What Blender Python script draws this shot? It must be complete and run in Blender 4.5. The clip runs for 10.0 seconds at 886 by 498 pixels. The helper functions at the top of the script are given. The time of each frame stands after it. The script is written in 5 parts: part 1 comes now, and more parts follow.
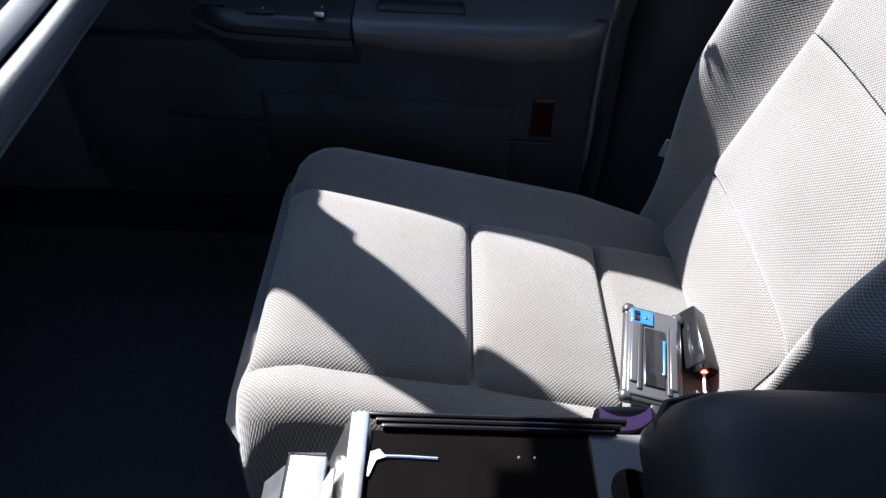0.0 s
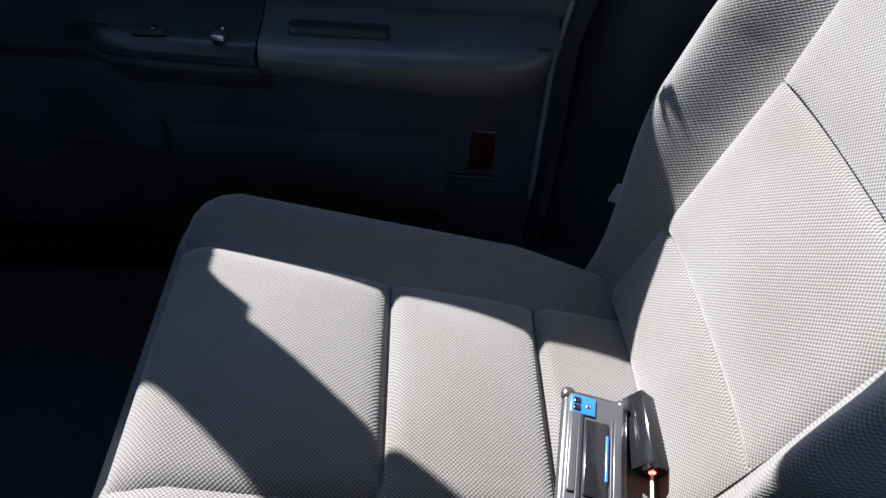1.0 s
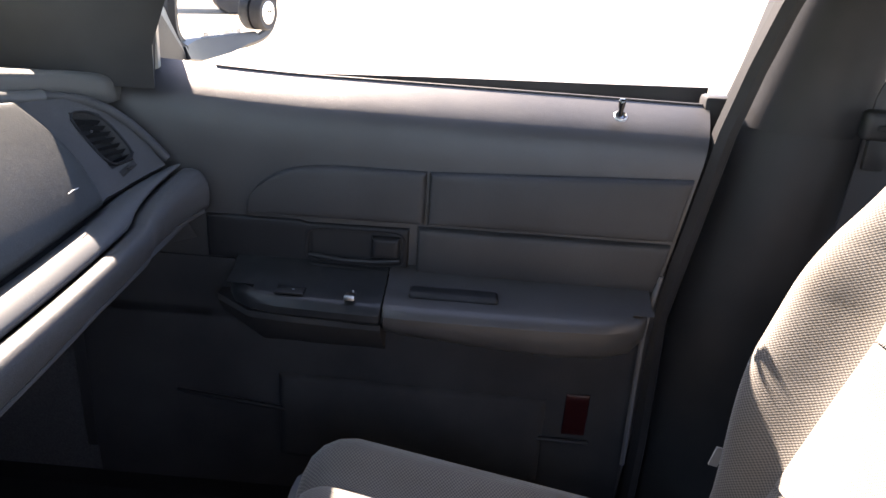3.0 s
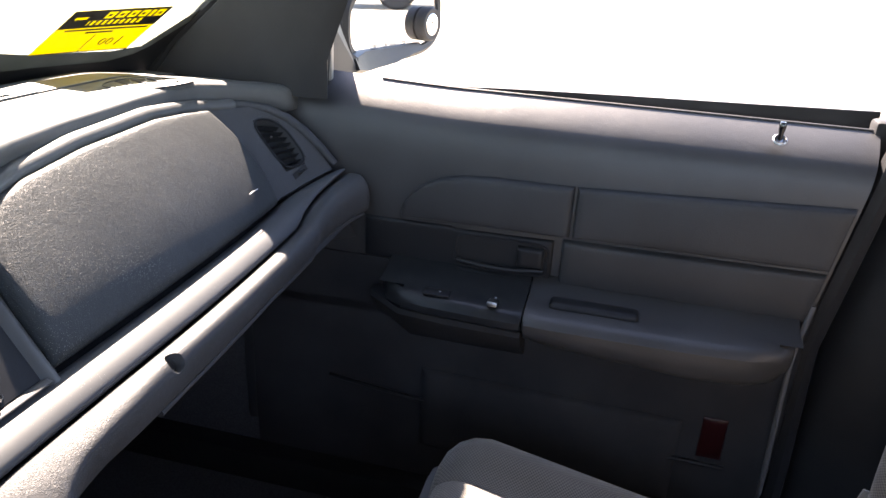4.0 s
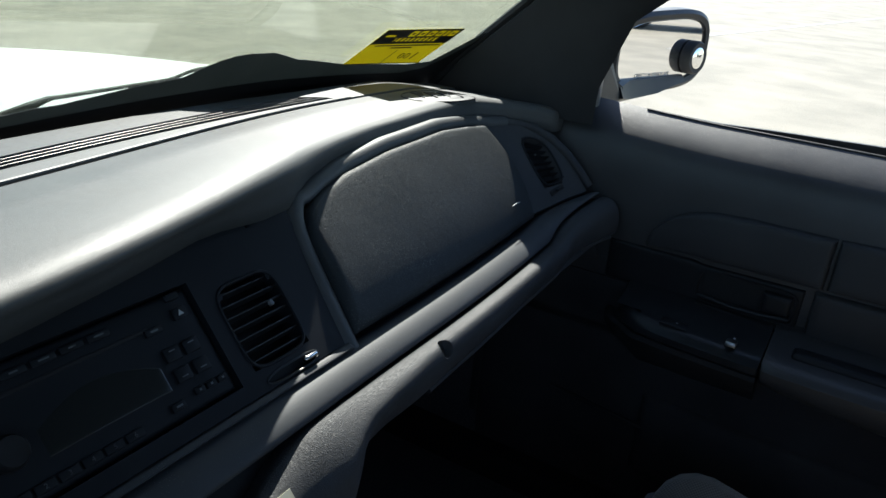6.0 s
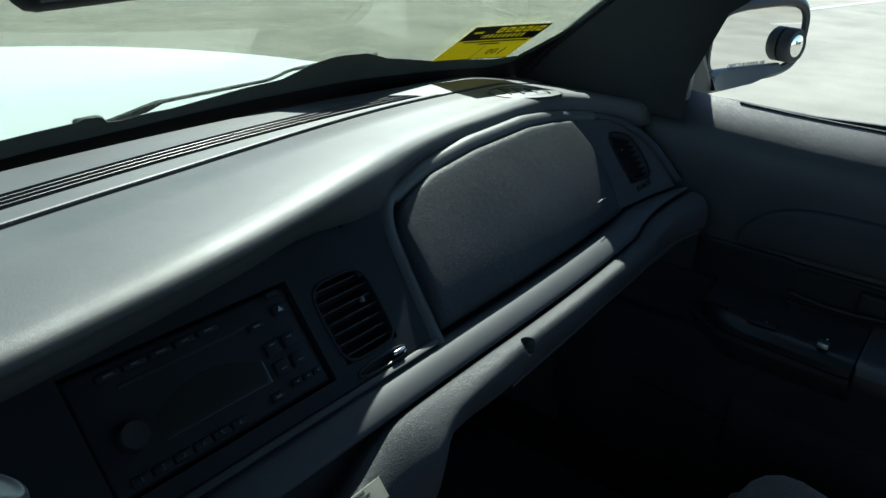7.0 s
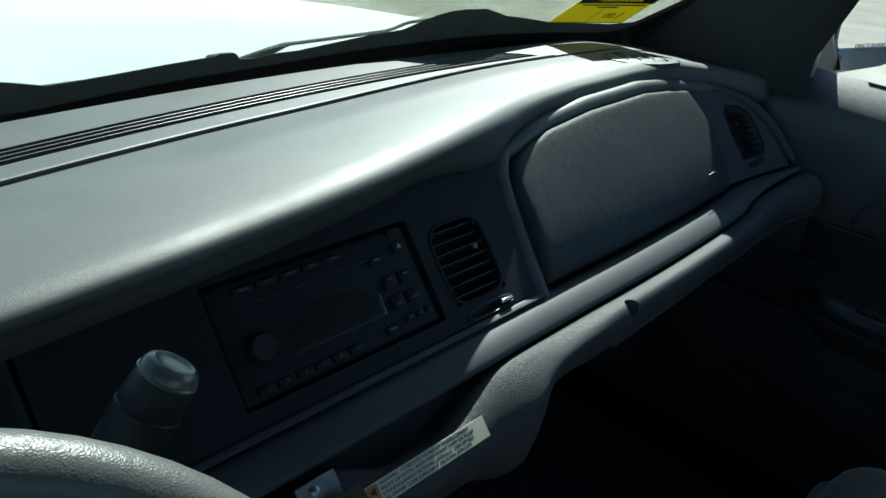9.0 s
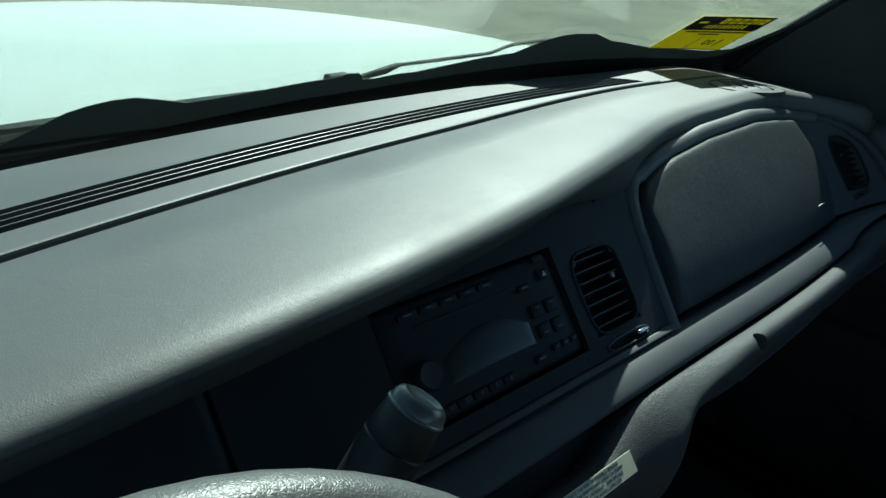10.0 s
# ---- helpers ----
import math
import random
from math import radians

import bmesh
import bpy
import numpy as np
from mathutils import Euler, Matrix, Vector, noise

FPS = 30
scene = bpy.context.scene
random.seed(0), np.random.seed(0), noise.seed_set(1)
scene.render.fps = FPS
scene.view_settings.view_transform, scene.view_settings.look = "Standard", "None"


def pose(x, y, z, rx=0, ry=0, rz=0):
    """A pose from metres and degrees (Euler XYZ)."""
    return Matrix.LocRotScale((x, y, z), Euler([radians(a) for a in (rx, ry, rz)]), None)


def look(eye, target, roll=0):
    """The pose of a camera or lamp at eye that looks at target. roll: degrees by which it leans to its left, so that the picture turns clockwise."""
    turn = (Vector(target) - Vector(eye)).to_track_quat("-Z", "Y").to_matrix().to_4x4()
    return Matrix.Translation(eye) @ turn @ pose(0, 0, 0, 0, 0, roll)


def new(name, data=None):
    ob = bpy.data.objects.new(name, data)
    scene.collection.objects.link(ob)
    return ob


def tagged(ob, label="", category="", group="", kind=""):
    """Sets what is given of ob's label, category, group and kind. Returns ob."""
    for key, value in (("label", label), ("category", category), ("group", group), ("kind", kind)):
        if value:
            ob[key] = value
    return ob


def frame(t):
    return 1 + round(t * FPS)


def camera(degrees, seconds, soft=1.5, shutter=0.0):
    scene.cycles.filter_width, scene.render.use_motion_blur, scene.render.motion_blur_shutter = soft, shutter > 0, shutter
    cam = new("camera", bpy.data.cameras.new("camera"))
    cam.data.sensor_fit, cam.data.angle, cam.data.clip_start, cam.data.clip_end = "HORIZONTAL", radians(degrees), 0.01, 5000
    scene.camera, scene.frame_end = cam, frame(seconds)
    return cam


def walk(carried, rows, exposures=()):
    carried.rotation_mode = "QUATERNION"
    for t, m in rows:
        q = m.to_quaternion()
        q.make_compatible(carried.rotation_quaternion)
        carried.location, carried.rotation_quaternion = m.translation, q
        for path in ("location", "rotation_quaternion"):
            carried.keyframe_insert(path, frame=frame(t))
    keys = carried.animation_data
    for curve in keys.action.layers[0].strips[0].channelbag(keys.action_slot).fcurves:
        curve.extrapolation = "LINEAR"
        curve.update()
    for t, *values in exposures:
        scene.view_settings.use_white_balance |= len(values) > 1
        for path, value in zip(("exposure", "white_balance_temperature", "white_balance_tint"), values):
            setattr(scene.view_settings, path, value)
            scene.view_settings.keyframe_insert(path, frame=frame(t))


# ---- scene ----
cam = camera(61.2, 10.0)
PATH = [
    (0, (-0.307, -0.09, 1.2), (1.165, -0.118, -0.154), 2.7),
    (0.5, (-0.139, -0.151, 1.191), (1.086, -0.203, -0.389), -0.7),
    (1, (-0.143, -0.144, 1.186), (1.294, -0.267, -0.2), 5.7),
    (1.5, (-0.196, -0.127, 1.191), (1.564, -0.261, 0.251), 3.9),
    (2, (-0.224, -0.093, 1.166), (1.639, -0.221, 0.45), 2.9),
    (3.5, (-0.246, -0.064, 1.181), (1.588, 0.142, 0.41), 4.3),
    (4, (-0.267, -0.065, 1.205), (1.532, 0.353, 0.438), 3.4),
    (4.5, (-0.299, -0.051, 1.228), (1.467, 0.533, 0.493), 3.8),
    (5, (-0.315, -0.052, 1.235), (1.351, 0.724, 0.447), 4.0),
    (5.5, (-0.332, -0.021, 1.224), (1.321, 0.801, 0.456), 5.3),
    (7, (-0.359, -0.028, 1.257), (1.101, 1.053, 0.42), 3.2),
    (7.5, (-0.342, -0.05, 1.265), (1.117, 1.012, 0.402), 2.7),
    (8, (-0.353, -0.055, 1.259), (1.007, 1.105, 0.362), 1.4),
    (8.5, (-0.372, -0.04, 1.25), (0.951, 1.158, 0.348), 4.0),
    (9, (-0.401, -0.013, 1.237), (0.911, 1.191, 0.325), 5.3),
    (9.5, (-0.447, 0.015, 1.253), (0.85, 1.226, 0.33), 5.8),
    (10, (-0.476, 0.077, 1.231), (0.812, 1.33, 0.354), 6.2),
]
walk(cam, [(t, look(eye, target, roll)) for t, eye, target, roll in PATH], exposures=[(0.0, 2.75, 5900, 14), (0.4, 2.5, 5900, 14), (1.0, 2.5, 5900, 14), (1.5, 2.85, 6050, 15), (2.0, 3.05, 6950, 19), (3.5, 3.9, 7900, 22), (4.5, 3.0, 7300, 19), (5.5, 1.85, 6600, 12), (7.0, 1.22, 5900, -7), (8.5, 1.25, 5800, -9), (9.0, 1.35, 5850, -8), (9.5, 1.35, 5800, -17), (10.0, 1.0, 5700, -16)])

# ---- world, sun ----
SUN = Vector((0.86, 0.69, 1.0)).normalized()
world = bpy.data.worlds.new("sky")
scene.world = world
world.use_nodes = True
wt = world.node_tree
sky = wt.nodes.new("ShaderNodeTexSky")
sky.sky_type, sky.sun_disc = "NISHITA", False
sky.sun_elevation = math.asin(SUN.z)
sky.sun_rotation = math.atan2(SUN.x, SUN.y)
sky.altitude, sky.air_density, sky.dust_density = 0.0, 0.8, 0.4
wt.links.new(sky.outputs[0], wt.nodes["Background"].inputs[0])
wt.nodes["Background"].inputs[1].default_value = 0.13
sun = new("sun", bpy.data.lights.new("sun", "SUN"))
sun.data.energy, sun.data.angle, sun.data.color = 5.0, radians(0.55), (1.0, 0.95, 0.87)
sun.matrix_world = look((0, 0, 0), -SUN)


# ---- materials ----
def material(name, color, rough=0.5, metal=0.0, **kw):
    m = bpy.data.materials.new(name)
    m.use_nodes = True
    b = m.node_tree.nodes["Principled BSDF"]
    b.inputs["Base Color"].default_value = (*color, 1)
    b.inputs["Roughness"].default_value = rough
    b.inputs["Metallic"].default_value = metal
    for k, v in kw.items():
        b.inputs[k.replace("_", " ")].default_value = v
    return m


def node(m, kind, **kw):
    n = m.node_tree.nodes.new(kind)
    for k, v in kw.items():
        if k in n.inputs:
            n.inputs[k].default_value = v
    return n


def wire(m, a, b):
    m.node_tree.links.new(a, b)


def shader(m):
    return m.node_tree.nodes["Principled BSDF"]


def place_coord(m):
    return node(m, "ShaderNodeTexCoord").outputs["Object"]


def vary(m, c1, c2, scale, detail=4.0, lo=0.35, hi=0.65):
    """Base colour between two tones by a noise; returns the mix node."""
    n = node(m, "ShaderNodeTexNoise", Scale=scale, Detail=detail)
    wire(m, place_coord(m), n.inputs["Vector"])
    r = node(m, "ShaderNodeValToRGB")
    r.color_ramp.elements[0].position, r.color_ramp.elements[1].position = lo, hi
    r.color_ramp.elements[0].color, r.color_ramp.elements[1].color = (*c1, 1), (*c2, 1)
    wire(m, n.outputs["Fac"], r.inputs["Fac"])
    wire(m, r.outputs["Color"], shader(m).inputs["Base Color"])
    return r


def grained(name, c1, c2, rough, grain=900.0, depth=0.25, dust=0.0, dust_scale=420.0, gloss=0.28):
    """Moulded plastic or vinyl with a leather grain, faint blotches and optional specks of dust."""
    m = material(name, c1, rough, Specular_IOR_Level=gloss)
    r = vary(m, c1, c2, 9.0)
    v = node(m, "ShaderNodeTexVoronoi", Scale=grain)
    v.feature = "DISTANCE_TO_EDGE"
    co = place_coord(m)
    wob = node(m, "ShaderNodeTexNoise", Scale=grain * 0.35, Detail=2.0)
    wire(m, co, wob.inputs["Vector"])
    mixv = node(m, "ShaderNodeMixRGB", Fac=0.006)
    wire(m, co, mixv.inputs[1])
    wire(m, wob.outputs["Color"], mixv.inputs[2])
    wire(m, mixv.outputs[0], v.inputs["Vector"])
    big = node(m, "ShaderNodeTexNoise", Scale=grain * 0.12, Detail=3.0)
    wire(m, co, big.inputs["Vector"])
    add = node(m, "ShaderNodeMath")
    add.operation = "ADD"
    wire(m, v.outputs["Distance"], add.inputs[0])
    wire(m, big.outputs["Fac"], add.inputs[1])
    bump = node(m, "ShaderNodeBump", Strength=depth, Distance=0.5 / grain)
    wire(m, add.outputs[0], bump.inputs["Height"])
    wire(m, bump.outputs[0], shader(m).inputs["Normal"])
    rn = node(m, "ShaderNodeTexNoise", Scale=14.0, Detail=5.0)
    wire(m, co, rn.inputs["Vector"])
    mr = node(m, "ShaderNodeMapRange")
    mr.inputs["To Min"].default_value, mr.inputs["To Max"].default_value = rough - 0.07, rough + 0.1
    wire(m, rn.outputs["Fac"], mr.inputs["Value"])
    wire(m, mr.outputs[0], shader(m).inputs["Roughness"])
    if dust:
        d = node(m, "ShaderNodeTexVoronoi", Scale=dust_scale)
        wire(m, co, d.inputs["Vector"])
        patch = node(m, "ShaderNodeTexNoise", Scale=7.0, Detail=4.0)
        wire(m, co, patch.inputs["Vector"])
        lim = node(m, "ShaderNodeMapRange")
        lim.inputs["From Min"].default_value, lim.inputs["From Max"].default_value = 0.45, 0.75
        lim.inputs["To Max"].default_value = 0.33
        wire(m, patch.outputs["Fac"], lim.inputs["Value"])
        less = node(m, "ShaderNodeMath")
        less.operation = "LESS_THAN"
        wire(m, d.outputs["Distance"], less.inputs[0])
        wire(m, lim.outputs[0], less.inputs[1])
        amt = node(m, "ShaderNodeMath")
        amt.operation = "MULTIPLY"
        amt.inputs[1].default_value = dust
        wire(m, less.outputs[0], amt.inputs[0])
        mix = node(m, "ShaderNodeMixRGB")
        mix.inputs[2].default_value = (0.30, 0.295, 0.28, 1)
        wire(m, amt.outputs[0], mix.inputs[0])
        wire(m, r.outputs["Color"], mix.inputs[1])
        wire(m, mix.outputs[0], shader(m).inputs["Base Color"])
    return m


def woven(name, c1, c2, axes, pitch=0.0021):
    """Seat cloth: a basket weave of raised light yarn over a dark ground, worn in soft blotches."""
    m = material(name, c1, 0.92)
    shader(m).inputs["Sheen Weight"].default_value = 0.25
    co = place_coord(m)
    sep = node(m, "ShaderNodeSeparateXYZ")
    wob = node(m, "ShaderNodeTexNoise", Scale=60.0, Detail=2.0)
    wire(m, co, wob.inputs["Vector"])
    mv = node(m, "ShaderNodeMixRGB", Fac=0.0012)
    wire(m, co, mv.inputs[1])
    wire(m, wob.outputs["Color"], mv.inputs[2])
    wire(m, mv.outputs[0], sep.inputs[0])
    k = math.pi / pitch

    def wave(axis, f):
        a = node(m, "ShaderNodeMath")
        a.operation = "MULTIPLY"
        a.inputs[1].default_value = f
        wire(m, sep.outputs[axis], a.inputs[0])
        s = node(m, "ShaderNodeMath")
        s.operation = "SINE"
        wire(m, a.outputs[0], s.inputs[0])
        return s.outputs[0]

    p = node(m, "ShaderNodeMath")
    p.operation = "MULTIPLY"
    wire(m, wave(axes[0], k), p.inputs[0])
    wire(m, wave(axes[1], k), p.inputs[1])
    fine = node(m, "ShaderNodeTexNoise", Scale=1400.0, Detail=2.0)
    wire(m, co, fine.inputs["Vector"])
    h = node(m, "ShaderNodeMath")
    h.operation = "MULTIPLY_ADD"
    h.inputs[1].default_value = 0.8
    wire(m, fine.outputs["Fac"], h.inputs[0])
    wire(m, p.outputs[0], h.inputs[2])
    ramp = node(m, "ShaderNodeValToRGB")
    ramp.color_ramp.elements[0].position, ramp.color_ramp.elements[1].position = 0.0, 0.75
    ramp.color_ramp.elements[0].color, ramp.color_ramp.elements[1].color = (*c1, 1), (*c2, 1)
    wire(m, h.outputs[0], ramp.inputs["Fac"])
    stain = node(m, "ShaderNodeTexNoise", Scale=7.0, Detail=6.0)
    wire(m, co, stain.inputs["Vector"])
    sr = node(m, "ShaderNodeValToRGB")
    sr.color_ramp.elements[0].position, sr.color_ramp.elements[1].position = 0.3, 0.7
    sr.color_ramp.elements[0].color, sr.color_ramp.elements[1].color = (0.80, 0.76, 0.70, 1), (1, 1, 1, 1)
    wire(m, stain.outputs["Fac"], sr.inputs["Fac"])
    mul = node(m, "ShaderNodeMixRGB", Fac=1.0)
    mul.blend_type = "MULTIPLY"
    wire(m, ramp.outputs["Color"], mul.inputs[1])
    wire(m, sr.outputs["Color"], mul.inputs[2])
    wire(m, mul.outputs[0], shader(m).inputs["Base Color"])
    bump = node(m, "ShaderNodeBump", Strength=0.5, Distance=0.0005)
    wire(m, h.outputs[0], bump.inputs["Height"])
    wire(m, bump.outputs[0], shader(m).inputs["Normal"])
    return m


PAD = grained("dash_vinyl", (0.058, 0.061, 0.063), (0.070, 0.073, 0.075), 0.48, 700, 0.22, gloss=0.24)
GLOVE = grained("airbag_cover_vinyl", (0.029, 0.033, 0.036), (0.037, 0.041, 0.044), 0.48, 600, 0.6, dust=0.45, dust_scale=520.0, gloss=0.12)
TRIM = grained("trim_plastic", (0.042, 0.044, 0.048), (0.050, 0.052, 0.056), 0.52, 560, 0.6, dust=0.35, dust_scale=700.0, gloss=0.16)
STRIP = grained("strip_plastic", (0.046, 0.049, 0.054), (0.056, 0.059, 0.064), 0.52, 900, 0.14, dust=0.22, dust_scale=420.0, gloss=0.2)
SATIN = material("satin_black", (0.018, 0.0192, 0.021), 0.34, Specular_IOR_Level=0.25)
vary(SATIN, (0.0144, 0.0156, 0.0174), (0.0216, 0.0228, 0.0246), 40)
BEZEL = grained("bezel_plastic", (0.0105, 0.0115, 0.0140), (0.0150, 0.0165, 0.0195), 0.5, 1200, 0.12, gloss=0.12)
DOORV = grained("door_vinyl", (0.030, 0.0296, 0.0303), (0.038, 0.0375, 0.0382), 0.42, 620, 0.30, gloss=0.55)
DOORI = grained("door_insert_vinyl", (0.031, 0.0311, 0.0325), (0.039, 0.0391, 0.0405), 0.48, 520, 0.4)
HARD = grained("hard_black_plastic", (0.0108, 0.0114, 0.0132), (0.0156, 0.0162, 0.018), 0.46, 1500, 0.12)
PILLAR = grained("pillar_plastic", (0.021, 0.021, 0.0222), (0.028, 0.028, 0.0292), 0.5, 1000, 0.2, gloss=0.18)
# dull finish that stands in for the shade on the lower door
SHADE_TRIM = grained("shade_trim", (0.028, 0.028, 0.030), (0.040, 0.040, 0.042), 0.8, 900, 0.5, gloss=0.1)
# near-black that stands in for the shade inside slots, gaps and hollows
BLACK = material("shade_black", (0.006, 0.006, 0.007), 0.8)
GLOSS = material("black_gloss", (0.0072, 0.0072, 0.0084), 0.12)
PANEL = material("panel_lacquer", (0.002, 0.0017, 0.0017), 0.14, Specular_IOR_Level=0.3)
vary(PANEL, (0.0016, 0.0013, 0.0013), (0.003, 0.0022, 0.0021), 12)
DULL = material("dull_steel", (0.13, 0.135, 0.14), 0.45, 0.7)
vary(DULL, (0.11, 0.115, 0.12), (0.16, 0.165, 0.17), 30)
CHROME = material("chrome", (0.574, 0.581, 0.595), 0.14, 1.0)
STEEL = material("brushed_steel", (0.31, 0.308, 0.31), 0.34, 1.0)
vary(STEEL, (0.27, 0.268, 0.27), (0.35, 0.348, 0.35), 60)
DIM_INK = material("dim_ink", (0.10, 0.105, 0.11), 0.6)
WHITE_INK = material("white_ink", (0.36, 0.372, 0.384), 0.6)
LCD = material("display_glass", (0.016, 0.018, 0.0175), 0.22, Specular_IOR_Level=0.3)
CLOTH_FLAT = woven("seat_cloth_cushion", (0.043, 0.042, 0.043), (0.126, 0.119, 0.108), (0, 1))
CLOTH_BACK = woven("seat_cloth_back", (0.043, 0.042, 0.043), (0.126, 0.119, 0.108), (0, 2))
CARPET = material("carpet", (0.018, 0.018, 0.0204), 1.0)
vary(CARPET, (0.034, 0.034, 0.037), (0.058, 0.058, 0.062), 350)
LEATHER = grained("console_vinyl", (0.0070, 0.0076, 0.0095), (0.0098, 0.0104, 0.0125), 0.5, 600, 0.3, gloss=0.16)
PAINT = material("white_car_paint", (0.765, 0.765, 0.748), 0.35, Coat_Weight=0.15, Coat_Roughness=0.05, Specular_IOR_Level=0.25)
vary(PAINT, (0.748, 0.748, 0.731), (0.782, 0.782, 0.765), 3.0)
MIRROR = material("mirror_silver", (0.9, 0.9, 0.9), 0.02, 1.0)
RUBBER = grained("rubber", (0.0108, 0.0108, 0.0114), (0.0168, 0.0168, 0.018), 0.6, 1600, 0.2)
YELLOW = material("yellow_sticker", (0.363, 0.33, 0.022), 0.6)
y_out = YELLOW.node_tree.nodes["Material Output"]
y_tl, y_tp = node(YELLOW, "ShaderNodeBsdfTranslucent", Color=(0.34, 0.31, 0.03, 1)), node(YELLOW, "ShaderNodeBsdfTransparent", Color=(0.50, 0.45, 0.06, 1))
y_m1, y_m2 = node(YELLOW, "ShaderNodeMixShader", Fac=0.55), node(YELLOW, "ShaderNodeMixShader", Fac=0.3)
wire(YELLOW, shader(YELLOW).outputs[0], y_m1.inputs[1])
wire(YELLOW, y_tl.outputs[0], y_m1.inputs[2])
wire(YELLOW, y_m1.outputs[0], y_m2.inputs[1])
wire(YELLOW, y_tp.outputs[0], y_m2.inputs[2])
wire(YELLOW, y_m2.outputs[0], y_out.inputs[0])
STICKER_BLACK = material("sticker_black", (0.015, 0.015, 0.012), 0.5)
PURPLE = material("purple_button", (0.40, 0.19, 0.42), 0.4)
LABEL = material("cream_label", (0.36, 0.345, 0.26), 0.45)
vary(LABEL, (0.46, 0.44, 0.33), (0.54, 0.52, 0.40), 60)
AMBER = material("amber_ink", (0.33, 0.162, 0.036), 0.5)
RED_LENS = material("red_reflector", (0.022, 0.003, 0.004), 0.3)
BLUE = material("blue_shell", (0.018, 0.096, 0.33), 0.25)
FRIT = grained("halftone_print", (0.028, 0.031, 0.031), (0.038, 0.042, 0.041), 0.5, 1500, 0.1)
f_mix, f_tr = node(FRIT, "ShaderNodeMixShader"), node(FRIT, "ShaderNodeBsdfTransparent")
f_sep = node(FRIT, "ShaderNodeSeparateXYZ")
wire(FRIT, place_coord(FRIT), f_sep.inputs[0])
f_dots = []
for f_axis, f_pitch in (("X", 0.0034), ("Z", 0.0024)):
    f_k, f_s = node(FRIT, "ShaderNodeMath"), node(FRIT, "ShaderNodeMath")
    f_k.operation, f_s.operation = "MULTIPLY", "SINE"
    f_k.inputs[1].default_value = 2 * math.pi / f_pitch
    wire(FRIT, f_sep.outputs[f_axis], f_k.inputs[0])
    wire(FRIT, f_k.outputs[0], f_s.inputs[0])
    f_dots.append(f_s)
f_mul, f_rng = node(FRIT, "ShaderNodeMath"), node(FRIT, "ShaderNodeMapRange")
f_mul.operation = "MULTIPLY"
wire(FRIT, f_dots[0].outputs[0], f_mul.inputs[0])
wire(FRIT, f_dots[1].outputs[0], f_mul.inputs[1])
for f_i, f_v in ((1, 0.35), (2, 0.75), (3, 0.004), (4, 0.09)):
    f_rng.inputs[f_i].default_value = f_v
wire(FRIT, f_mul.outputs[0], f_rng.inputs[0])
wire(FRIT, f_rng.outputs[0], f_mix.inputs[0])
f_glow, f_back = node(FRIT, "ShaderNodeBsdfTranslucent"), node(FRIT, "ShaderNodeAddShader")
f_glow.inputs["Color"].default_value = (0.030, 0.036, 0.037, 1)
wire(FRIT, shader(FRIT).outputs[0], f_back.inputs[0])
wire(FRIT, f_glow.outputs[0], f_back.inputs[1])
wire(FRIT, f_back.outputs[0], f_mix.inputs[1])
wire(FRIT, f_tr.outputs[0], f_mix.inputs[2])
wire(FRIT, f_mix.outputs[0], FRIT.node_tree.nodes["Material Output"].inputs[0])
GLASS = material("tinted_glass", (0.80, 0.84, 0.775), 0.0)
GLASS.node_tree.nodes.remove(shader(GLASS))
g_clear = node(GLASS, "ShaderNodeBsdfTransparent", Color=(0.80, 0.84, 0.775, 1))
g_gloss = node(GLASS, "ShaderNodeBsdfGlossy", Color=(1, 1, 1, 1), Roughness=0.0)
g_face, g_pow, g_fres, g_mix = node(GLASS, "ShaderNodeLayerWeight", Blend=0.5), node(GLASS, "ShaderNodeMath"), node(GLASS, "ShaderNodeMath"), node(GLASS, "ShaderNodeMixShader")
g_pow.operation, g_fres.operation = "POWER", "MULTIPLY_ADD"
g_pow.inputs[1].default_value = 5.0
g_fres.inputs[1].default_value, g_fres.inputs[2].default_value = 0.84, 0.16
wire(GLASS, g_face.outputs["Facing"], g_pow.inputs[0])
wire(GLASS, g_pow.outputs[0], g_fres.inputs[0])
wire(GLASS, g_fres.outputs[0], g_mix.inputs[0])
wire(GLASS, g_clear.outputs[0], g_mix.inputs[1])
wire(GLASS, g_gloss.outputs[0], g_mix.inputs[2])
wire(GLASS, g_mix.outputs[0], GLASS.node_tree.nodes["Material Output"].inputs[0])
SLAT = material("glossy_black_plastic", (0.03, 0.032, 0.034), 0.4)
vary(SLAT, (0.026, 0.028, 0.03), (0.036, 0.038, 0.04), 90)
HEADLINER = material("headliner_cloth", (0.091, 0.091, 0.098), 0.95)
vary(HEADLINER, (0.0805, 0.0805, 0.0875), (0.1015, 0.1015, 0.1085), 200)
KNOB = material("worn_grey_plastic", (0.066, 0.069, 0.072), 0.32)
vary(KNOB, (0.054, 0.057, 0.06), (0.078, 0.081, 0.084), 60)
WEB = material("seat_belt_web", (0.021, 0.021, 0.024), 0.75)
GREY_PIPE = grained("grey_side_vinyl", (0.088, 0.088, 0.09075), (0.11, 0.11, 0.1128), 0.5, 600, 0.25)


# ---- mesh helpers ----
def thing(name, base, label, category, group="", kind=""):
    e = new(name)
    e.location = base
    e.empty_display_size = 0.05
    return tagged(e, label, category, group, kind)


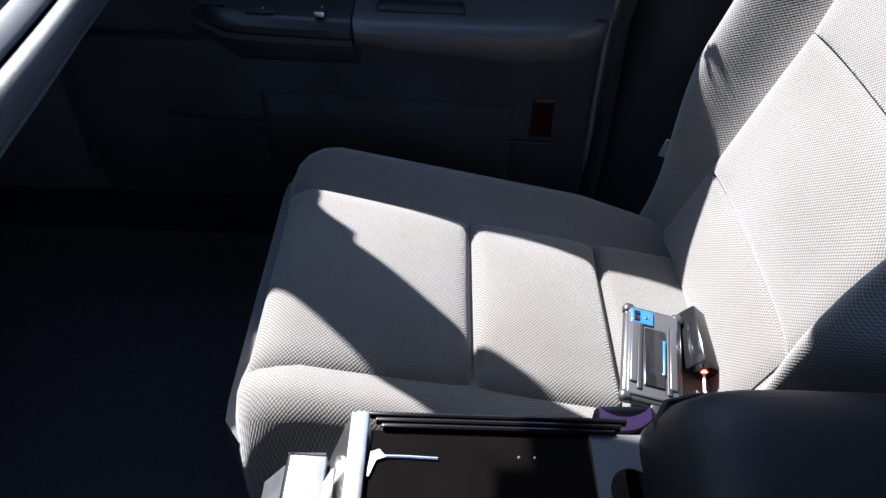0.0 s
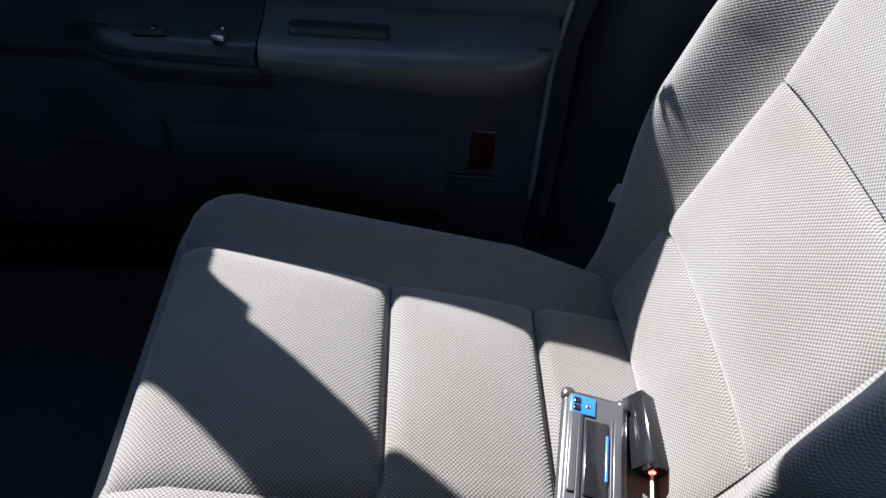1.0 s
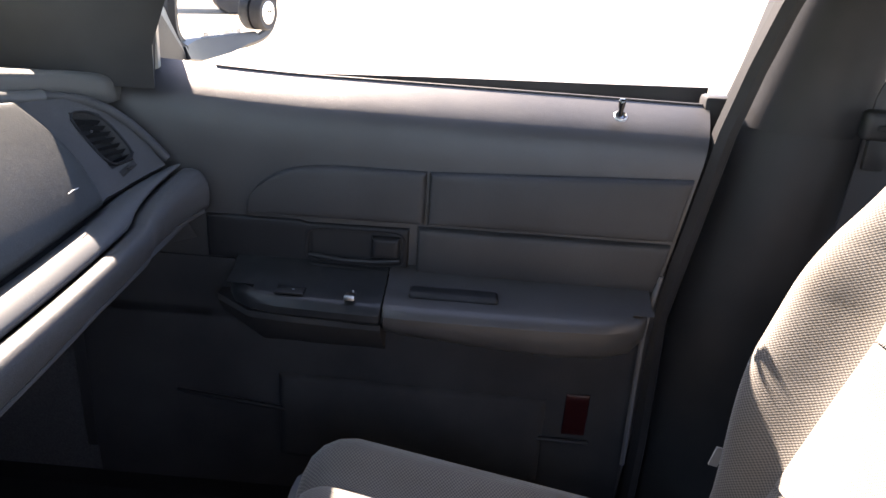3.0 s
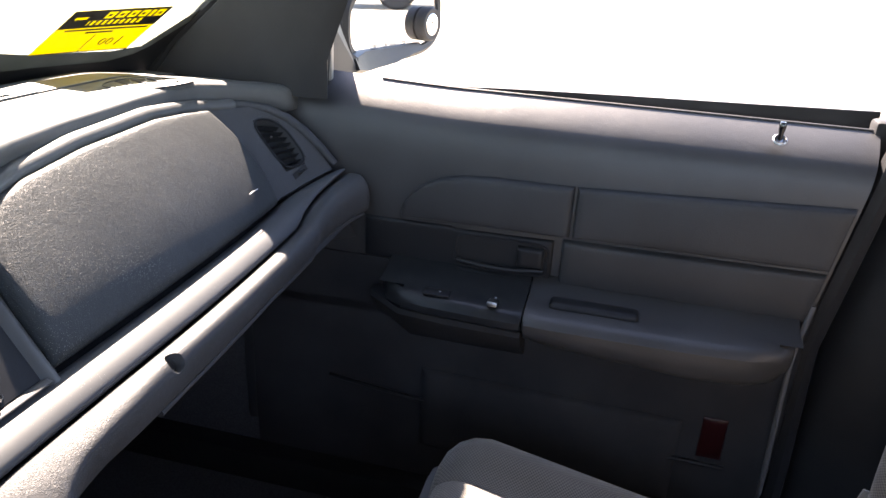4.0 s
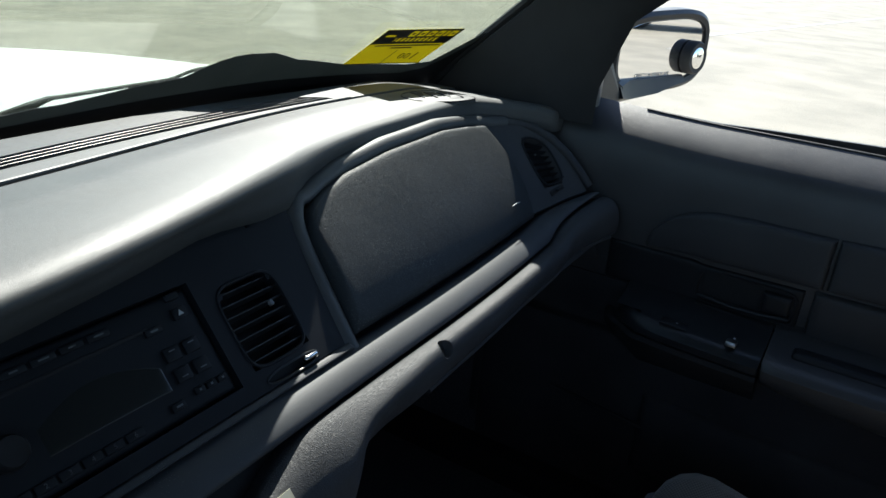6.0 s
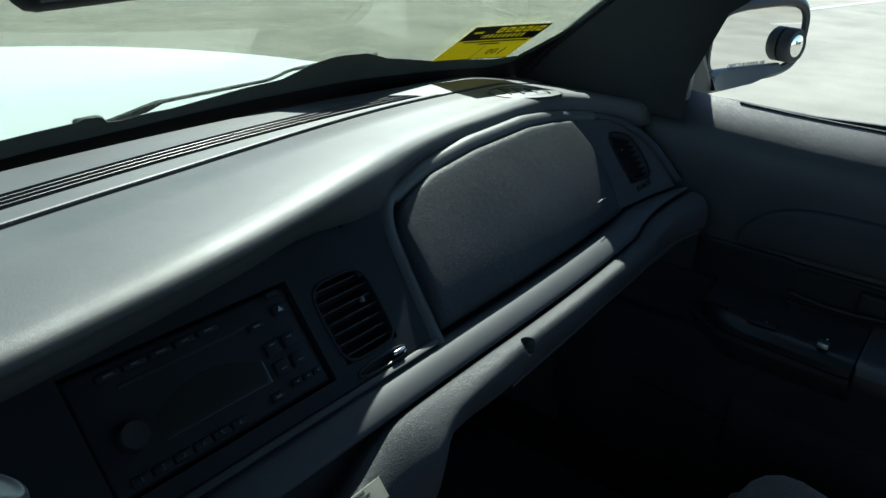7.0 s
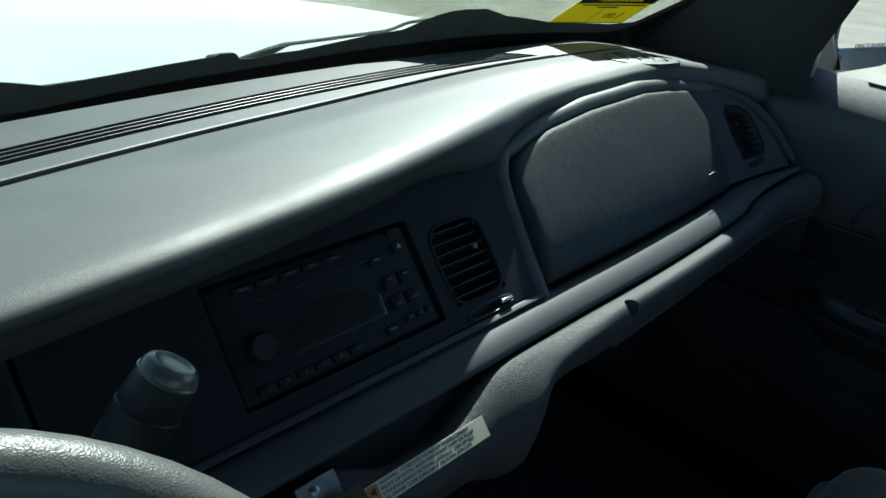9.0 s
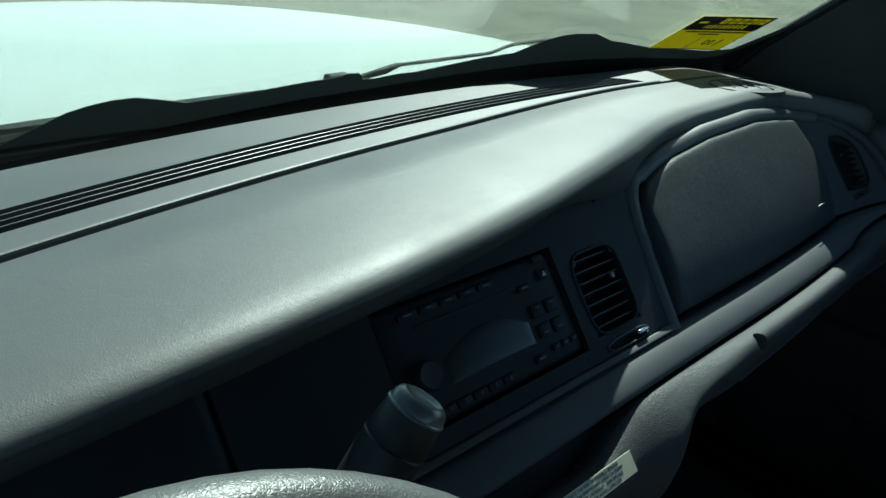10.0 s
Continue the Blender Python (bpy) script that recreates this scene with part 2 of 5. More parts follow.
def part(name, bm, mat, parent=None, label="", smooth=True, crease=38):
    bmesh.ops.recalc_face_normals(bm, faces=bm.faces)
    me = bpy.data.meshes.new(name)
    bm.to_mesh(me)
    bm.free()
    me.materials.append(mat)
    if smooth:
        me.set_sharp_from_angle(angle=radians(crease))
        me.shade_smooth()
        me.set_sharp_from_angle(angle=radians(crease))
    ob = new(name, me)
    if parent is not None:
        ob.parent = parent
        if parent.type == "EMPTY":
            ob.matrix_parent_inverse = Matrix.Translation(-parent.location)
    if label:
        ob["label"] = label
    return ob


def single(name, bm, mat, label, category, group="", kind="", smooth=True):
    return tagged(part(name, bm, mat, None, "", smooth), label, category, group, kind)


def box(cx, cy, cz, sx, sy, sz, bevel=0.0, seg=2, m=None):
    bm = bmesh.new()
    bmesh.ops.create_cube(bm, size=1.0, matrix=Matrix.Diagonal((sx, sy, sz, 1)))
    if bevel:
        bmesh.ops.bevel(bm, geom=bm.edges[:], offset=bevel, segments=seg, profile=0.5, affect="EDGES")
    bm.transform(Matrix.Translation((cx, cy, cz)) @ (m or Matrix()))
    return bm


def rings(bm, loops, close_ring=True, caps=True):
    """Skin a list of equal-length loops of points."""
    vs = [[bm.verts.new(p) for p in lp] for lp in loops]
    n = len(vs[0])
    for a, b in zip(vs, vs[1:]):
        for i in range(n if close_ring else n - 1):
            j = (i + 1) % n
            bm.faces.new((a[i], a[j], b[j], b[i]))
    if caps and close_ring:
        bm.faces.new(vs[0])
        bm.faces.new(vs[-1])
    return bm


def tube(path, r, n=10, closed=False):
    """A round bar along a path; r: one radius or one for each point."""
    bm = bmesh.new()
    path = [Vector(p) for p in path]
    loops = []
    side = None
    for i, p in enumerate(path):
        a = path[i - 1] if i or closed else p
        b = path[(i + 1) % len(path)] if i + 1 < len(path) or closed else p
        d = (b - a).normalized()
        if side is None:
            side = d.orthogonal().normalized()
        side = (side - d * side.dot(d)).normalized()
        up = d.cross(side)
        rr = r[i] if isinstance(r, (list, tuple)) else r
        loops.append([p + side * rr * math.cos(q) + up * rr * math.sin(q) for q in [2 * math.pi * k / n for k in range(n)]])
    if closed:
        loops.append(loops[0])
        rings(bm, loops, True, False)
        bmesh.ops.remove_doubles(bm, verts=bm.verts, dist=1e-6)
    else:
        rings(bm, loops)
    return bm


def lathe(profile, m, n=24):
    """Turn (radius, height) pairs round z, then place by m."""
    bm = bmesh.new()
    rings(bm, [[(r * math.cos(2 * math.pi * k / n), r * math.sin(2 * math.pi * k / n), h) for k in range(n)] for r, h in profile])
    bm.transform(m)
    return bm


def spread(n, e):
    """n even steps from 0 to 1 with extra stations close to both ends."""
    return [0, e * 0.25, e * 0.6, e] + [e + (1 - 2 * e) * i / n for i in range(1, n)] + [1 - e, 1 - e * 0.6, 1 - e * 0.25, 1]


def pillow(fn, nu, nv, eu, ev, h, skirt=0.006, crown=0.0):
    """A raised panel: fn(u, v, height) gives the surface; its rim is rounded and has a skirt."""
    us, vs = spread(nu, eu), spread(nv, ev)
    rise = {0: 0.0, 1: 0.55, 2: 0.88}

    def up(i, n):
        return rise.get(min(i, n - 1 - i), 1.0)

    bm = bmesh.new()
    g = []
    for i, u in enumerate(us):
        row = []
        for j, v in enumerate(vs):
            k = min(up(i, len(us)), up(j, len(vs)))
            c = crown * (1 - (2 * u - 1) ** 2) * (1 - (2 * v - 1) ** 2)
            row.append(bm.verts.new(fn(u, v, h * k + c)))
        g.append(row)
    for i in range(len(us) - 1):
        for j in range(len(vs) - 1):
            bm.faces.new((g[i][j], g[i + 1][j], g[i + 1][j + 1], g[i][j + 1]))
    idx = [(i, 0) for i in range(len(us))] + [(len(us) - 1, j) for j in range(1, len(vs))]
    idx += [(i, len(vs) - 1) for i in range(len(us) - 2, -1, -1)] + [(0, j) for j in range(len(vs) - 2, 0, -1)]
    low = [bm.verts.new(fn(us[i], vs[j], -skirt)) for i, j in idx]
    for k in range(len(idx)):
        a, b = idx[k], idx[(k + 1) % len(idx)]
        bm.faces.new((g[a[0]][a[1]], g[b[0]][b[1]], low[(k + 1) % len(idx)], low[k]))
    bm.faces.new(low)
    return bm


def plate(fn, us, vs, hole, depth):
    """A plate on a surface with openings: hole(u, v) true where a cell is left out."""
    bm = bmesh.new()
    g = [[bm.verts.new(fn(u, v, 0)) for v in vs] for u in us]
    for i in range(len(us) - 1):
        for j in range(len(vs) - 1):
            if not hole((us[i] + us[i + 1]) / 2, (vs[j] + vs[j + 1]) / 2):
                bm.faces.new((g[i][j], g[i + 1][j], g[i + 1][j + 1], g[i][j + 1]))
    bmesh.ops.delete(bm, geom=[v for v in bm.verts if not v.link_faces], context="VERTS")
    lift = fn((us[0] + us[-1]) / 2, (vs[0] + vs[-1]) / 2, -depth) - fn((us[0] + us[-1]) / 2, (vs[0] + vs[-1]) / 2, 0)
    edge = [e for e in bm.edges if len(e.link_faces) == 1]
    made = bmesh.ops.extrude_edge_only(bm, edges=edge)["geom"]
    bmesh.ops.translate(bm, verts=[v for v in made if isinstance(v, bmesh.types.BMVert)], vec=lift)
    return bm


def along(table, x):
    """Value at x of a smooth curve through (x, value) pairs."""
    if x <= table[0][0]:
        return table[0][1]
    for (a, p), (b, q) in zip(table, table[1:]):
        if x <= b:
            s = (x - a) / (b - a)
            return p + (q - p) * s
    return table[-1][1]


def ramp3(a, b, x):
    s = min(max((x - a) / (b - a), 0.0), 1.0)
    return s * s * (3 - 2 * s)


def writing(name, text, size, m, mat, parent, align="CENTER", lift=0.0002):
    c = bpy.data.curves.new(name, "FONT")
    c.body, c.size, c.align_x, c.align_y = text, size, align, "CENTER"
    c.extrude = lift
    c.materials.append(mat)
    ob = new(name, c)
    ob.parent = parent
    if parent is not None and parent.type == "EMPTY":
        ob.matrix_parent_inverse = Matrix.Translation(-parent.location)
    ob.matrix_basis = m
    return ob


# ---- the car's shell ----
def wsy(x, z):
    """The windshield's distance ahead."""
    return 0.795 - 0.2264 * abs(x) ** 3 - 1.1 * (z - 0.99)


def bend(x):
    b = 0.015 * min(max(0, (x - 0.3) / 0.37), 0.92) ** 2
    if x > 0.64:
        b -= 0.066 * ((min(x, 0.755) - 0.64) / 0.105) ** 1.6
    return b


def FY(x, z):
    """The reclined face of the dashboard."""
    return 0.375 + 0.85 * (z - 0.845) + bend(x)


def face(x, z, h=0.0):
    return Vector((x, FY(x, z) - 0.762 * h, z + 0.648 * h))


def face_turn(x, z, h=0.0):
    p = face(x, z, h)
    return Matrix(((1, 0, 0, p.x), (0, 0.648, -0.762, p.y), (0, 0.762, 0.648, p.z), (0, 0, 0, 1)))


def sheet(pts, thick):
    """A closed slab below a grid of points."""
    bm = bmesh.new()
    top = [[bm.verts.new(p) for p in row] for row in pts]
    low = [[bm.verts.new(Vector(p) - Vector(thick)) for p in row] for row in pts]
    n, m = len(pts), len(pts[0])
    for i in range(n - 1):
        for j in range(m - 1):
            bm.faces.new((top[i][j], top[i + 1][j], top[i + 1][j + 1], top[i][j + 1]))
            bm.faces.new((low[i][j], low[i][j + 1], low[i + 1][j + 1], low[i + 1][j]))
    for i in range(n - 1):
        bm.faces.new((top[i][0], low[i][0], low[i + 1][0], top[i + 1][0]))
        bm.faces.new((top[i][-1], top[i + 1][-1], low[i + 1][-1], low[i][-1]))
    for j in range(m - 1):
        bm.faces.new((top[0][j], top[0][j + 1], low[0][j + 1], low[0][j]))
        bm.faces.new((top[-1][j], low[-1][j], low[-1][j + 1], top[-1][j + 1]))
    return bm


def steps(a, b, n):
    return [a + (b - a) * i / n for i in range(n + 1)]


# floor, firewall, roof, far side and rear, which close the cabin
single("floor", sheet([[(x, y, 0.27 + 0.10 * math.exp(-(x / 0.13) ** 2)) for y in steps(-1.9, 0.86, 30)] for x in steps(-0.8, 0.8, 40)], (0, 0, 0.04)), CARPET,
       "black cut-pile carpet on the cabin floor", "floor", kind="structure")
single("firewall", box(0, 0.88, 0.60, 1.66, 0.04, 0.74), CARPET, "dark carpeted firewall under the dashboard", "wall", kind="structure", smooth=False)
single("ceiling", sheet([[(x, y, 1.40 + 0.03 * (1 - (x / 0.66) ** 2)) for y in steps(-1.8, 0.30, 20)] for x in steps(-0.66, 0.66, 16)], (0, 0, -0.03)), HEADLINER,
       "grey cloth headliner under the roof", "ceiling", kind="structure")
single("roof", sheet([[(x, y, 1.475 + 0.03 * (1 - (x / 0.66) ** 2) - 0.05 * max(0, (y - 0.1) / 0.25) ** 2) for y in steps(-1.86, 0.34, 20)] for x in steps(-0.70, 0.70, 16)], (0, 0, 0.012)), PAINT,
       "white painted car roof", "roof", kind="structure")
single("wall_outer_side", box(-0.885, -0.55, 0.62, 0.05, 2.6, 0.72, 0.02), PAINT, "white painted outside of the driver's side", "wall", kind="structure")
# two unseen added walls, their heights set to block or admit light
single("wall_far_side", box(-0.83, -0.55, 0.66, 0.06, 2.4, 0.80, 0.01), DOORV, "unseen dark panel added on the driver's side to cut stray light", "wall", kind="structure")
single("wall_rear", box(0, -1.86, 0.63, 1.6, 0.06, 0.74, 0.01), DOORV, "unseen dark panel added at the rear, low enough to admit skylight", "wall", kind="structure")
for s in (-1, 1):
    single("wall_kick_panel", box(s * 0.80, 0.70, 0.60, 0.06, 0.44, 0.74, 0.006), CARPET, "dark carpeted kick panel under the dashboard end", "wall", kind="structure")
    single("trim_door_sill", box(s * 0.80, -0.55, 0.265, 0.14, 2.7, 0.13, 0.02), HARD, "black plastic sill plate along the floor edge", "sill", kind="structure")
    single("trim_roof_rail", rings(bmesh.new(), [[(s * (0.655 + dx), y, 1.375 + dz) for dx, dz in ((0.0, 0.05), (-0.03, 0.03), (-0.02, -0.005), (0.03, -0.02), (0.06, 0.02), (0.04, 0.06))]
           for y in steps(0.10, -1.7, 12)]), PILLAR, "dark roof rail above the side windows", "roof rail", kind="structure")
    single("trim_rear_pillar", rings(bmesh.new(), [[(s * (x0 + dx), y0 + dy, z) for dx, dy in ((0, 0.12), (-0.03, 0), (0, -0.14), (0.05, -0.14), (0.05, 0.12))]
           for x0, y0, z in ((0.78, -1.60, 0.95), (0.72, -1.52, 1.18), (0.64, -1.40, 1.42))]), PILLAR, "dark rear roof pillar", "pillar", kind="structure")
single("trim_header", rings(bmesh.new(), [[(x, 0.36 + dy - 0.08 * x * x, 1.40 + dz) for dy, dz in ((0.03, 0.0), (-0.04, -0.005), (-0.10, 0.01), (-0.10, 0.04), (0.03, 0.03))]
       for x in steps(-0.64, 0.64, 12)]), HEADLINER, "grey header above the windshield", "header", kind="structure")

# windshield with its black printed border
ws = thing("window_windshield", (0, wsy(0, 0.97), 0.97), "raked clear windshield with a black dotted border", "windshield", kind="structure")


def ws_point(x, z, h=0.0):
    return Vector((x, wsy(x, z) - 0.672 * h, z - 0.74 * h))


pane = part("pane", sheet([[ws_point(x, z) for z in steps(0.955, 1.40, 14)] for x in steps(-0.80, 0.80, 24)], (0, -0.0045, -0.0035)), GLASS, ws)
pane.visible_shadow = False


def frit_top(x):
    # shaped to fit the camera's view, with the wiper cap and blade outline
    t = [(-0.8, 1.03), (-0.4, 0.992), (-0.311, 0.985), (-0.284, 1.003), (-0.264, 1.017), (-0.245, 1.023), (-0.225, 1.0265), (-0.205, 1.0265), (-0.18, 1.020), (-0.147, 1.010), (-0.12, 1.011), (-0.078, 1.0145), (-0.016, 1.0205), (0.03, 1.0235), (0.036, 1.0275),
         (0.053, 1.0265), (0.061, 1.0215), (0.066, 1.0155), (0.087, 1.0135), (0.1185, 1.0175), (0.147, 1.0176), (0.183, 1.0225), (0.245, 1.0316), (0.298, 1.036), (0.317, 1.0475), (0.336, 1.0570), (0.356, 1.0625), (0.378, 1.0645), (0.42, 1.0630), (0.45, 1.0550), (0.473, 1.0485), (0.502, 1.0445), (0.571, 1.0335), (0.707, 1.0246), (0.749, 1.0291), (0.8, 1.1)]
    return along(t, x)


def frit_mid(x):
    return min(along([(-0.8, 0.97), (-0.3, 0.9565), (-0.2, 0.969), (-0.1, 0.982), (0.0, 0.992), (0.1, 0.9965), (0.2, 1.003), (0.3, 1.008), (0.45, 1.0135), (0.6, 1.0115), (0.71, 1.008), (0.755, 1.018), (0.8, 1.08)], x), frit_top(x) - 0.003)


part("printed_border", sheet([[ws_point(x, 0.955 + (frit_mid(x) - 0.955) * v, 0.001) for v in steps(0, 1, 4)] for x in steps(-0.80, 0.80, 90)], (0, -0.0006, -0.0006)),
     RUBBER, ws, "solid black printed glass border")
part("halftone_border", sheet([[ws_point(x, frit_mid(x) + (frit_top(x) - frit_mid(x)) * v, 0.001) for v in steps(0, 1, 4)] for x in steps(-0.80, 0.80, 400)], (0, -0.0006, -0.0006)),
     FRIT, ws, "dotted grey glass border, wavy edge fitted to the wiper outline in view")
# windshield pillar beside the passenger
APF = [(0.792, 0.670, 0.976), (0.789, 0.622, 1.033), (0.782, 0.502, 1.137), (0.727, 0.394, 1.2245), (0.665, 0.238, 1.346), (0.645, 0.15, 1.41)]
APR = [(0.762, 0.362, 0.985), (0.758, 0.360, 1.04), (0.748, 0.318, 1.141), (0.722, 0.205, 1.225), (0.682, 0.070, 1.346), (0.66, 0.0, 1.41)]


def pillar_ring(f, r, s):
    fx, fy, z = f
    rx, ry, _ = r
    mid = ((fx + rx) / 2 - 0.004, (fy + ry) / 2, z)
    out = [(fx + 0.02, fy + 0.012, z), (fx, fy, z), (fx - 0.004, fy - 0.03, z), mid, (rx - 0.006, ry + 0.03, z), (rx, ry, z), (rx + 0.03, ry + 0.012, z), (rx + 0.055, ry + 0.05, z), (fx + 0.05, fy, z)]
    return [(s * x, y, zz) for x, y, zz in out]


for s in (1, -1):
    single("trim_front_pillar", rings(bmesh.new(), [pillar_ring(f, r, s) for f, r in zip(APF, APR)]), PILLAR, "dark grey moulded windshield pillar trim", "pillar", kind="structure")
single("windshield_seal", tube([(0.804, 0.682, 0.978), (0.801, 0.634, 1.034), (0.794, 0.514, 1.139), (0.739, 0.406, 1.227), (0.677, 0.25, 1.350)], 0.009, 8), RUBBER,
       "black rubber seal along the windshield pillar", "seal", kind="structure")

# centre pillar beside the passenger seat
bp = thing("trim_centre_pillar", (0.77, -0.5, 0.3), "dark moulded centre pillar trim in two pieces", "pillar", kind="structure")


def bp_ring(y0, y1, x, z, deep=0.05):
    w = y0 - y1
    return [(x + deep + 0.04, y0 + 0.03, z), (x + 0.035, y0 + 0.012, z), (x + 0.02, y0, z), (x + 0.004, y0 - 0.10 * w, z), (x - 0.012, y0 - 0.3 * w, z), (x - 0.016, y0 - 0.55 * w, z), (x - 0.008, y0 - 0.8 * w, z), (x + 0.01, y1, z), (x + deep + 0.04, y1, z)]


part("lower_trim", rings(bmesh.new(), [bp_ring(-0.37 - 0.03 * k, -0.62, 0.755 + 0.01 * k, z) for z, k in ((0.27, 0.4), (0.40, 0.9), (0.55, 1.2), (0.70, 1.7), (0.82, 2.2), (0.92, 2.6), (0.985, 2.9))]), PILLAR, bp)
part("upper_trim", rings(bmesh.new(), [bp_ring(y0, y1, x, z) for y0, y1, x, z in ((-0.452, -0.60, 0.778, 0.978), (-0.470, -0.60, 0.768, 1.06), (-0.482, -0.60, 0.755, 1.14), (-0.515, -0.62, 0.715, 1.26), (-0.55, -0.64, 0.665, 1.40))]), PILLAR, bp)
single("door_seal", tube([(0.79, -0.372, 0.30), (0.786, -0.372, 0.47), (0.784, -0.366, 0.69), (0.786, -0.386, 0.81), (0.788, -0.412, 0.97), (0.778, -0.430, 1.06), (0.765, -0.449, 1.14), (0.73, -0.48, 1.26), (0.69, -0.51, 1.38)], 0.017, 8), RUBBER,
       "black rubber door seal along the centre pillar", "seal", kind="structure")
single("trim_rear_sill", box(0.80, -1.05, 0.965, 0.09, 0.86, 0.06, 0.012), DOORV, "dark vinyl sill of the rear door", "sill", kind="structure")
single("trim_rear_belt", box(0.845, -1.05, 1.005, 0.02, 0.86, 0.02, 0.004), RUBBER, "black rubber belt strip of the rear window", "belt strip", kind="structure")
single("wall_rear_door", box(0.80, -1.05, 0.62, 0.08, 0.86, 0.62, 0.02), DOORV, "dark vinyl rear door panel", "wall", kind="structure")

# ---- outside: ground, hood, wipers ----
CONCRETE = material("sunlit_concrete", (0.2184, 0.1924, 0.1456), 0.9)
vary(CONCRETE, (0.165, 0.150, 0.118), (0.262, 0.236, 0.188), 1.3, 12.0, 0.28, 0.72)
g_b = node(CONCRETE, "ShaderNodeBump", Strength=0.3, Distance=0.02)
g_n = node(CONCRETE, "ShaderNodeTexNoise", Scale=40.0, Detail=6.0)
wire(CONCRETE, place_coord(CONCRETE), g_n.inputs["Vector"])
wire(CONCRETE, g_n.outputs["Fac"], g_b.inputs["Height"])
wire(CONCRETE, g_b.outputs[0], shader(CONCRETE).inputs["Normal"])
LINE = material("road_paint", (0.341, 0.3355, 0.3135), 0.8)
vary(LINE, (0.264, 0.2585, 0.2365), (0.385, 0.3795, 0.3575), 5.0)
gb = bmesh.new()
bmesh.ops.create_grid(gb, x_segments=40, y_segments=40, size=400)
single("ground", gb, CONCRETE, "pale sandy concrete of a sunlit parking lot", "ground", kind="structure", smooth=False)


def strip(name, a, b, width, mat, label, category, z=0.005):
    a, b = Vector((*a, z)), Vector((*b, z))
    d = (b - a).normalized()
    n = Vector((-d.y, d.x, 0)) * width / 2
    bm = bmesh.new()
    rings(bm, [[p + n, p - n, p - n - Vector((0, 0, z)), p + n - Vector((0, 0, z))] for p in (a, b)])
    return single(name, bm, mat, label, category, kind="structure", smooth=False)


strip("parking_line", (12.5, 3.1), (40.0, -1.2), 0.14, LINE, "faded white parking line on concrete", "parking line", 0.005)
strip("parking_line", (9.0, -9.0), (30.0, -12.6), 0.12, LINE, "faded white parking line on concrete", "parking line", 0.005)

hood = thing("hood", (0, 1.5, 0.7), "white painted car hood seen through the windshield", "hood")


def hood_z(x, y):
    q = math.hypot(x / 0.75, (y - 0.86) / 0.82)
    return 0.985 - 0.034 * q * q - 0.42 * max(q - 1, 0) ** 1.3


part("panel", sheet([[(x, y, hood_z(x, y)) for y in steps(0.865, 2.15, 64)] for x in steps(-0.72, 0.72, 96)], (0, 0, 0.02)), PAINT, hood)
for s in (-1, 1):
    single("fender", sheet([[(s * (0.726 + 0.16 * v), y, hood_z(0.72, y) - 0.004 - 0.10 * v * v - 0.10 * v ** 6) for v in steps(0, 1, 8)] for y in steps(0.60, 2.15, 24)], (0, 0, 0.03)), PAINT,
           "white painted front fender beside the hood", "fender")
single("cowl", sheet([[(x, y, 0.955 - 0.02 * math.sin((y - 0.79) * 20)) for y in steps(0.79, 0.868, 5)] for x in steps(-0.74, 0.74, 20)], (0, 0, 0.02)), HARD, "black plastic cowl below the windshield", "cowl", kind="structure")
wiper = thing("wiper", (0.1, 0.83, 0.98), "black windshield wiper parked along the glass base", "wiper")
part("arm", tube([(0.06, 0.838, 0.988), (0.112, 0.836, 0.9945), (0.131, 0.834, 0.998), (0.154, 0.832, 1.0025), (0.178, 0.831, 1.0085)], [0.003, 0.0035, 0.0045, 0.0055, 0.0035], 8), RUBBER, wiper)
part("rod", tube([(0.176, 0.83, 1.0085), (0.233, 0.83, 1.0095), (0.286, 0.83, 1.0105), (0.350, 0.83, 1.0120), (0.366, 0.83, 1.0145), (0.387, 0.83, 1.0195), (0.400, 0.829, 1.0215), (0.431, 0.825, 1.024), (0.54, 0.79, 1.034)], 0.0027, 8), RUBBER, wiper)
part("cap", box(0.080, 0.833, 0.996, 0.036, 0.018, 0.018, 0.006, 3), RUBBER, wiper)
part("blade", tube([(0.14, 0.828, 0.990), (0.30, 0.818, 0.998), (0.46, 0.792, 1.010), (0.60, 0.752, 1.016)], 0.005, 6), RUBBER, wiper)
wiper2 = thing("wiper", (-0.4, 0.83, 0.98), "black windshield wiper parked along the glass base", "wiper")
part("arm", tube([(-0.70, 0.76, 0.98), (-0.55, 0.79, 0.985), (-0.36, 0.83, 0.982), (-0.2, 0.84, 0.980), (-0.02, 0.842, 0.980)], 0.008, 8), RUBBER, wiper2)
part("blade", tube([(-0.52, 0.77, 0.985), (-0.30, 0.81, 0.982), (-0.1, 0.825, 0.982), (0.08, 0.828, 0.982)], 0.006, 6), RUBBER, wiper2)

# ---- dashboard ----
dash = thing("dashboard", (0, 0.5, 0.6), "dark grey padded dashboard with a rolled brow, dusty in sunlight", "dashboard")
ZL = [(-0.75, 0.955), (0.10, 0.958), (0.15, 0.954), (0.19, 0.955), (0.205, 0.953), (0.24, 0.9635), (0.30, 0.9750), (0.39, 0.984), (0.526, 0.9855), (0.60, 0.9795), (0.67, 0.971), (0.703, 0.970), (0.733, 0.965), (0.75, 0.955)]
YB = [(-0.75, 0.362), (-0.45, 0.360), (-0.30, 0.372), (-0.20, 0.384), (-0.10, 0.401), (0.0, 0.421), (0.10, 0.445), (0.15, 0.458), (0.20, 0.472), (0.24, 0.482), (0.28, 0.488)]


